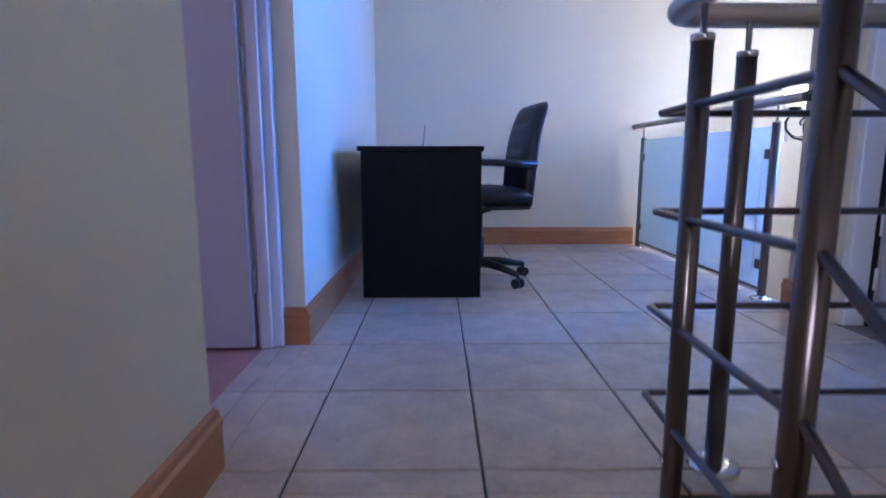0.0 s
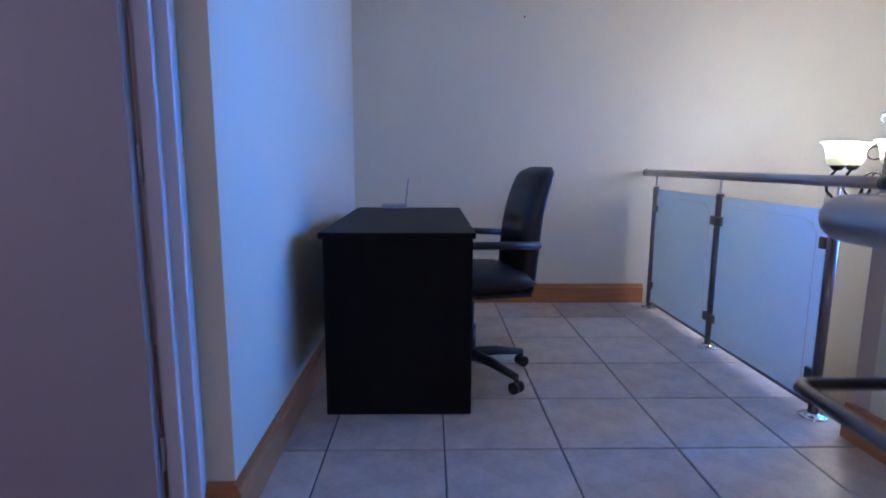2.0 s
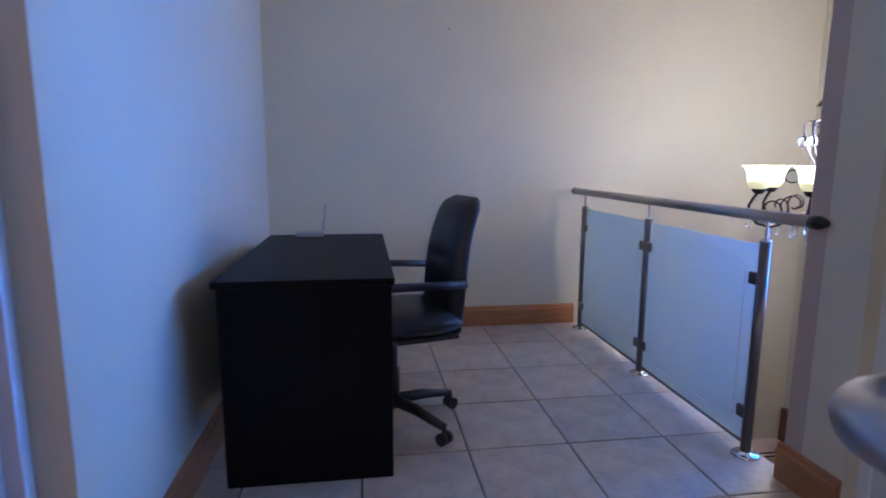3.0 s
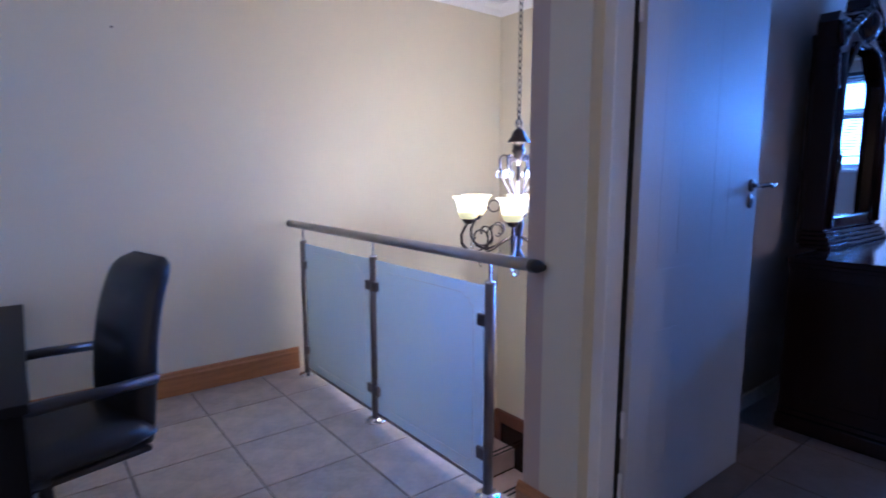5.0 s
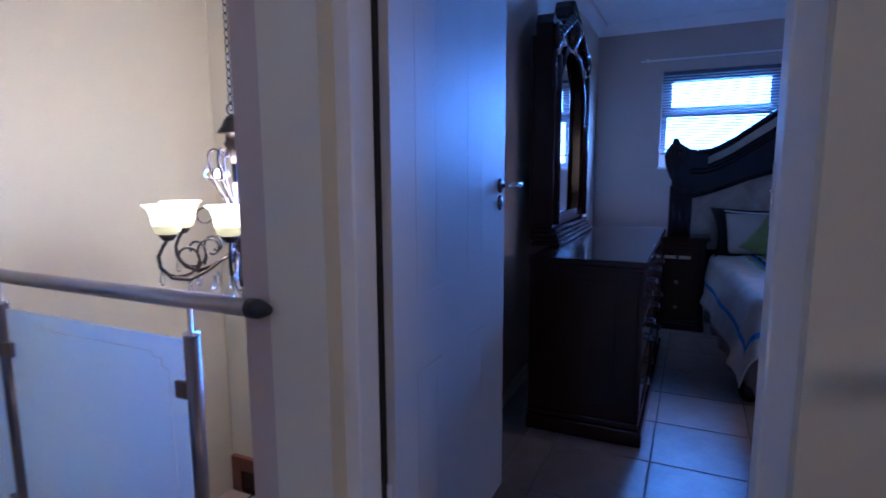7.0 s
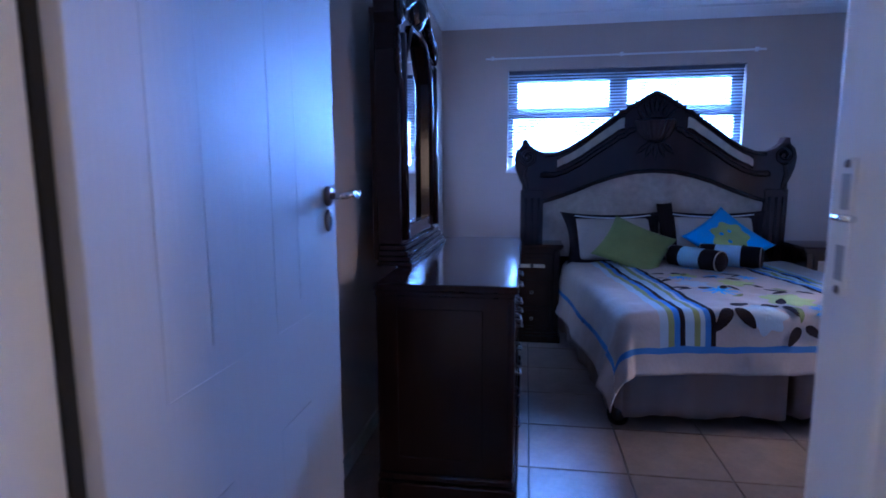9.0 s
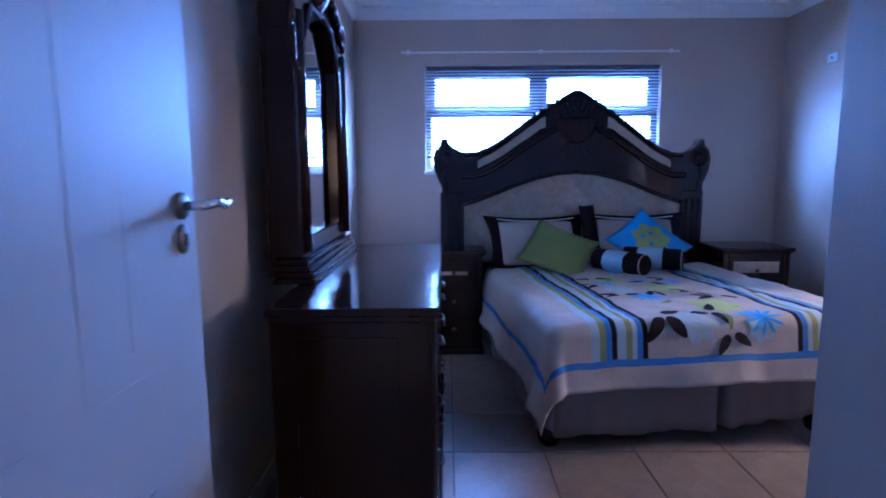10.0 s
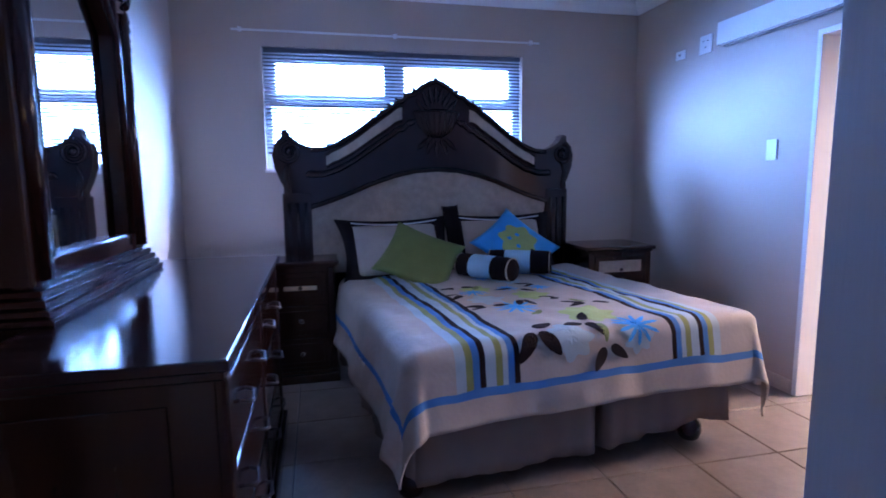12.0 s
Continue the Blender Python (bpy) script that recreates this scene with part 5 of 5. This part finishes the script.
part("rocker", boxes((-0.016, 0.016, 0.009, 0.0125, -0.022, 0.022), bevel=0.002), SWITCH, sw)
so = plate("wall_socket", 5.235, 2.085, 0.118, 0.118, "white double wall socket high on the beige wall", "socket")
for x, z in ((-0.02, 0.02), (0.02, 0.02), (0, -0.02)):
    part("pin_hole", tube(bmesh.new(), [(x, 0.0088, z), (x, 0.0095, z)], 0.005, seg=8), MATT_BLACK, so)
tv = plate("aerial_socket", 5.49, 2.068, 0.10, 0.06, "small white aerial socket high on the beige wall", "socket")
part("plug_point", tube(bmesh.new(), [(0, 0.009, 0), (0, 0.016, 0)], 0.007, seg=10), STEEL, tv)
SKB = [(0, 0), (0.009, 0), (0.009, 0.075), (0.006, 0.08), (0, 0.08)]
for nm, a, b, o in (("bed_north", (1.74, Y_BED_N, 0), (X_BED_E, Y_BED_N, 0), (0, -1, 0)), ("bed_east", (X_BED_E, Y_BED_S, 0), (X_BED_E, Y_BED_N, 0), (-1, 0, 0)), ("bed_south", (4.40, Y_BED_S, 0), (X_BED_E, Y_BED_S, 0), (0, 1, 0))):
    structure("baseboard_" + nm, profile_run(bmesh.new(), SKB, a, b, o), TILE, "beige tile skirting", "baseboard")
structure("wall_study_back", boxes((-0.62, -0.612, 1.96, 3.5, 0, TOP - 0.02)), CREAM, "cream wall inside the side room", "wall")

# ---- tiles, each a piece of its own ----
PITCH, JOINT = 0.418, 0.006
tile_cache = {}


def tile_piece(parent, x0, x1, y0, y1, mat):
    key = (round(x1 - x0, 3), round(y1 - y0, 3), mat.name)
    if key not in tile_cache:
        bm = box(bmesh.new(), -(x1 - x0) / 2, (x1 - x0) / 2, -(y1 - y0) / 2, (y1 - y0) / 2, -0.007, 0.0)
        top = [e for e in bm.edges if all(v.co.z > -0.001 for v in e.verts)]
        bmesh.ops.bevel(bm, geom=top, offset=0.0025, segments=1, affect="EDGES")
        tile_cache[key] = mesh_of("tile", bm, mat)
    o = new("tile", tile_cache[key])
    o.parent = parent
    o.location = ((x0 + x1) / 2, (y0 + y1) / 2, random.uniform(-0.0006, 0.0))


def tiled(parent, rects, ox, oy, mat):
    for rx0, rx1, ry0, ry1 in rects:
        i = math.floor((rx0 - ox) / PITCH)
        while ox + i * PITCH < rx1:
            j = math.floor((ry0 - oy) / PITCH)
            while oy + j * PITCH < ry1:
                x0, x1 = max(rx0, ox + i * PITCH + JOINT / 2), min(rx1, ox + (i + 1) * PITCH - JOINT / 2)
                y0, y1 = max(ry0, oy + j * PITCH + JOINT / 2), min(ry1, oy + (j + 1) * PITCH - JOINT / 2)
                if x1 - x0 > 0.012 and y1 - y0 > 0.012:
                    tile_piece(parent, x0, x1, y0, y1, mat)
                j += 1
            i += 1


tiled(bpy.data.objects["floor_landing"], [(X_WEST, 1.655, 1.01, Y_NORTH), (X_WEST, 0.46, 0.62, 1.01), (-0.566, X_WEST, 1.10, 1.944), (-0.635, -0.566, 1.14, 1.905)], 0.514, 1.934, TILE)
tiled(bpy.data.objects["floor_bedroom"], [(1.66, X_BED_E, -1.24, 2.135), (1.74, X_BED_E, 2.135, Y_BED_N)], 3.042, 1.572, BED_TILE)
# bathroom wall tiles
bw = bpy.data.objects["wall_bathroom"]
bm = box(bmesh.new(), -0.006, 0.0, -0.197, 0.197, -0.147, 0.147)
bt = mesh_of("tile", bm, BATH_TILE)
for i in range(4):
    for j in range(8):
        o = new("tile", bt)
        o.parent = bw
        o.location = (4.6195, -1.45 - 0.4 * i, 0.15 + 0.3 * j)
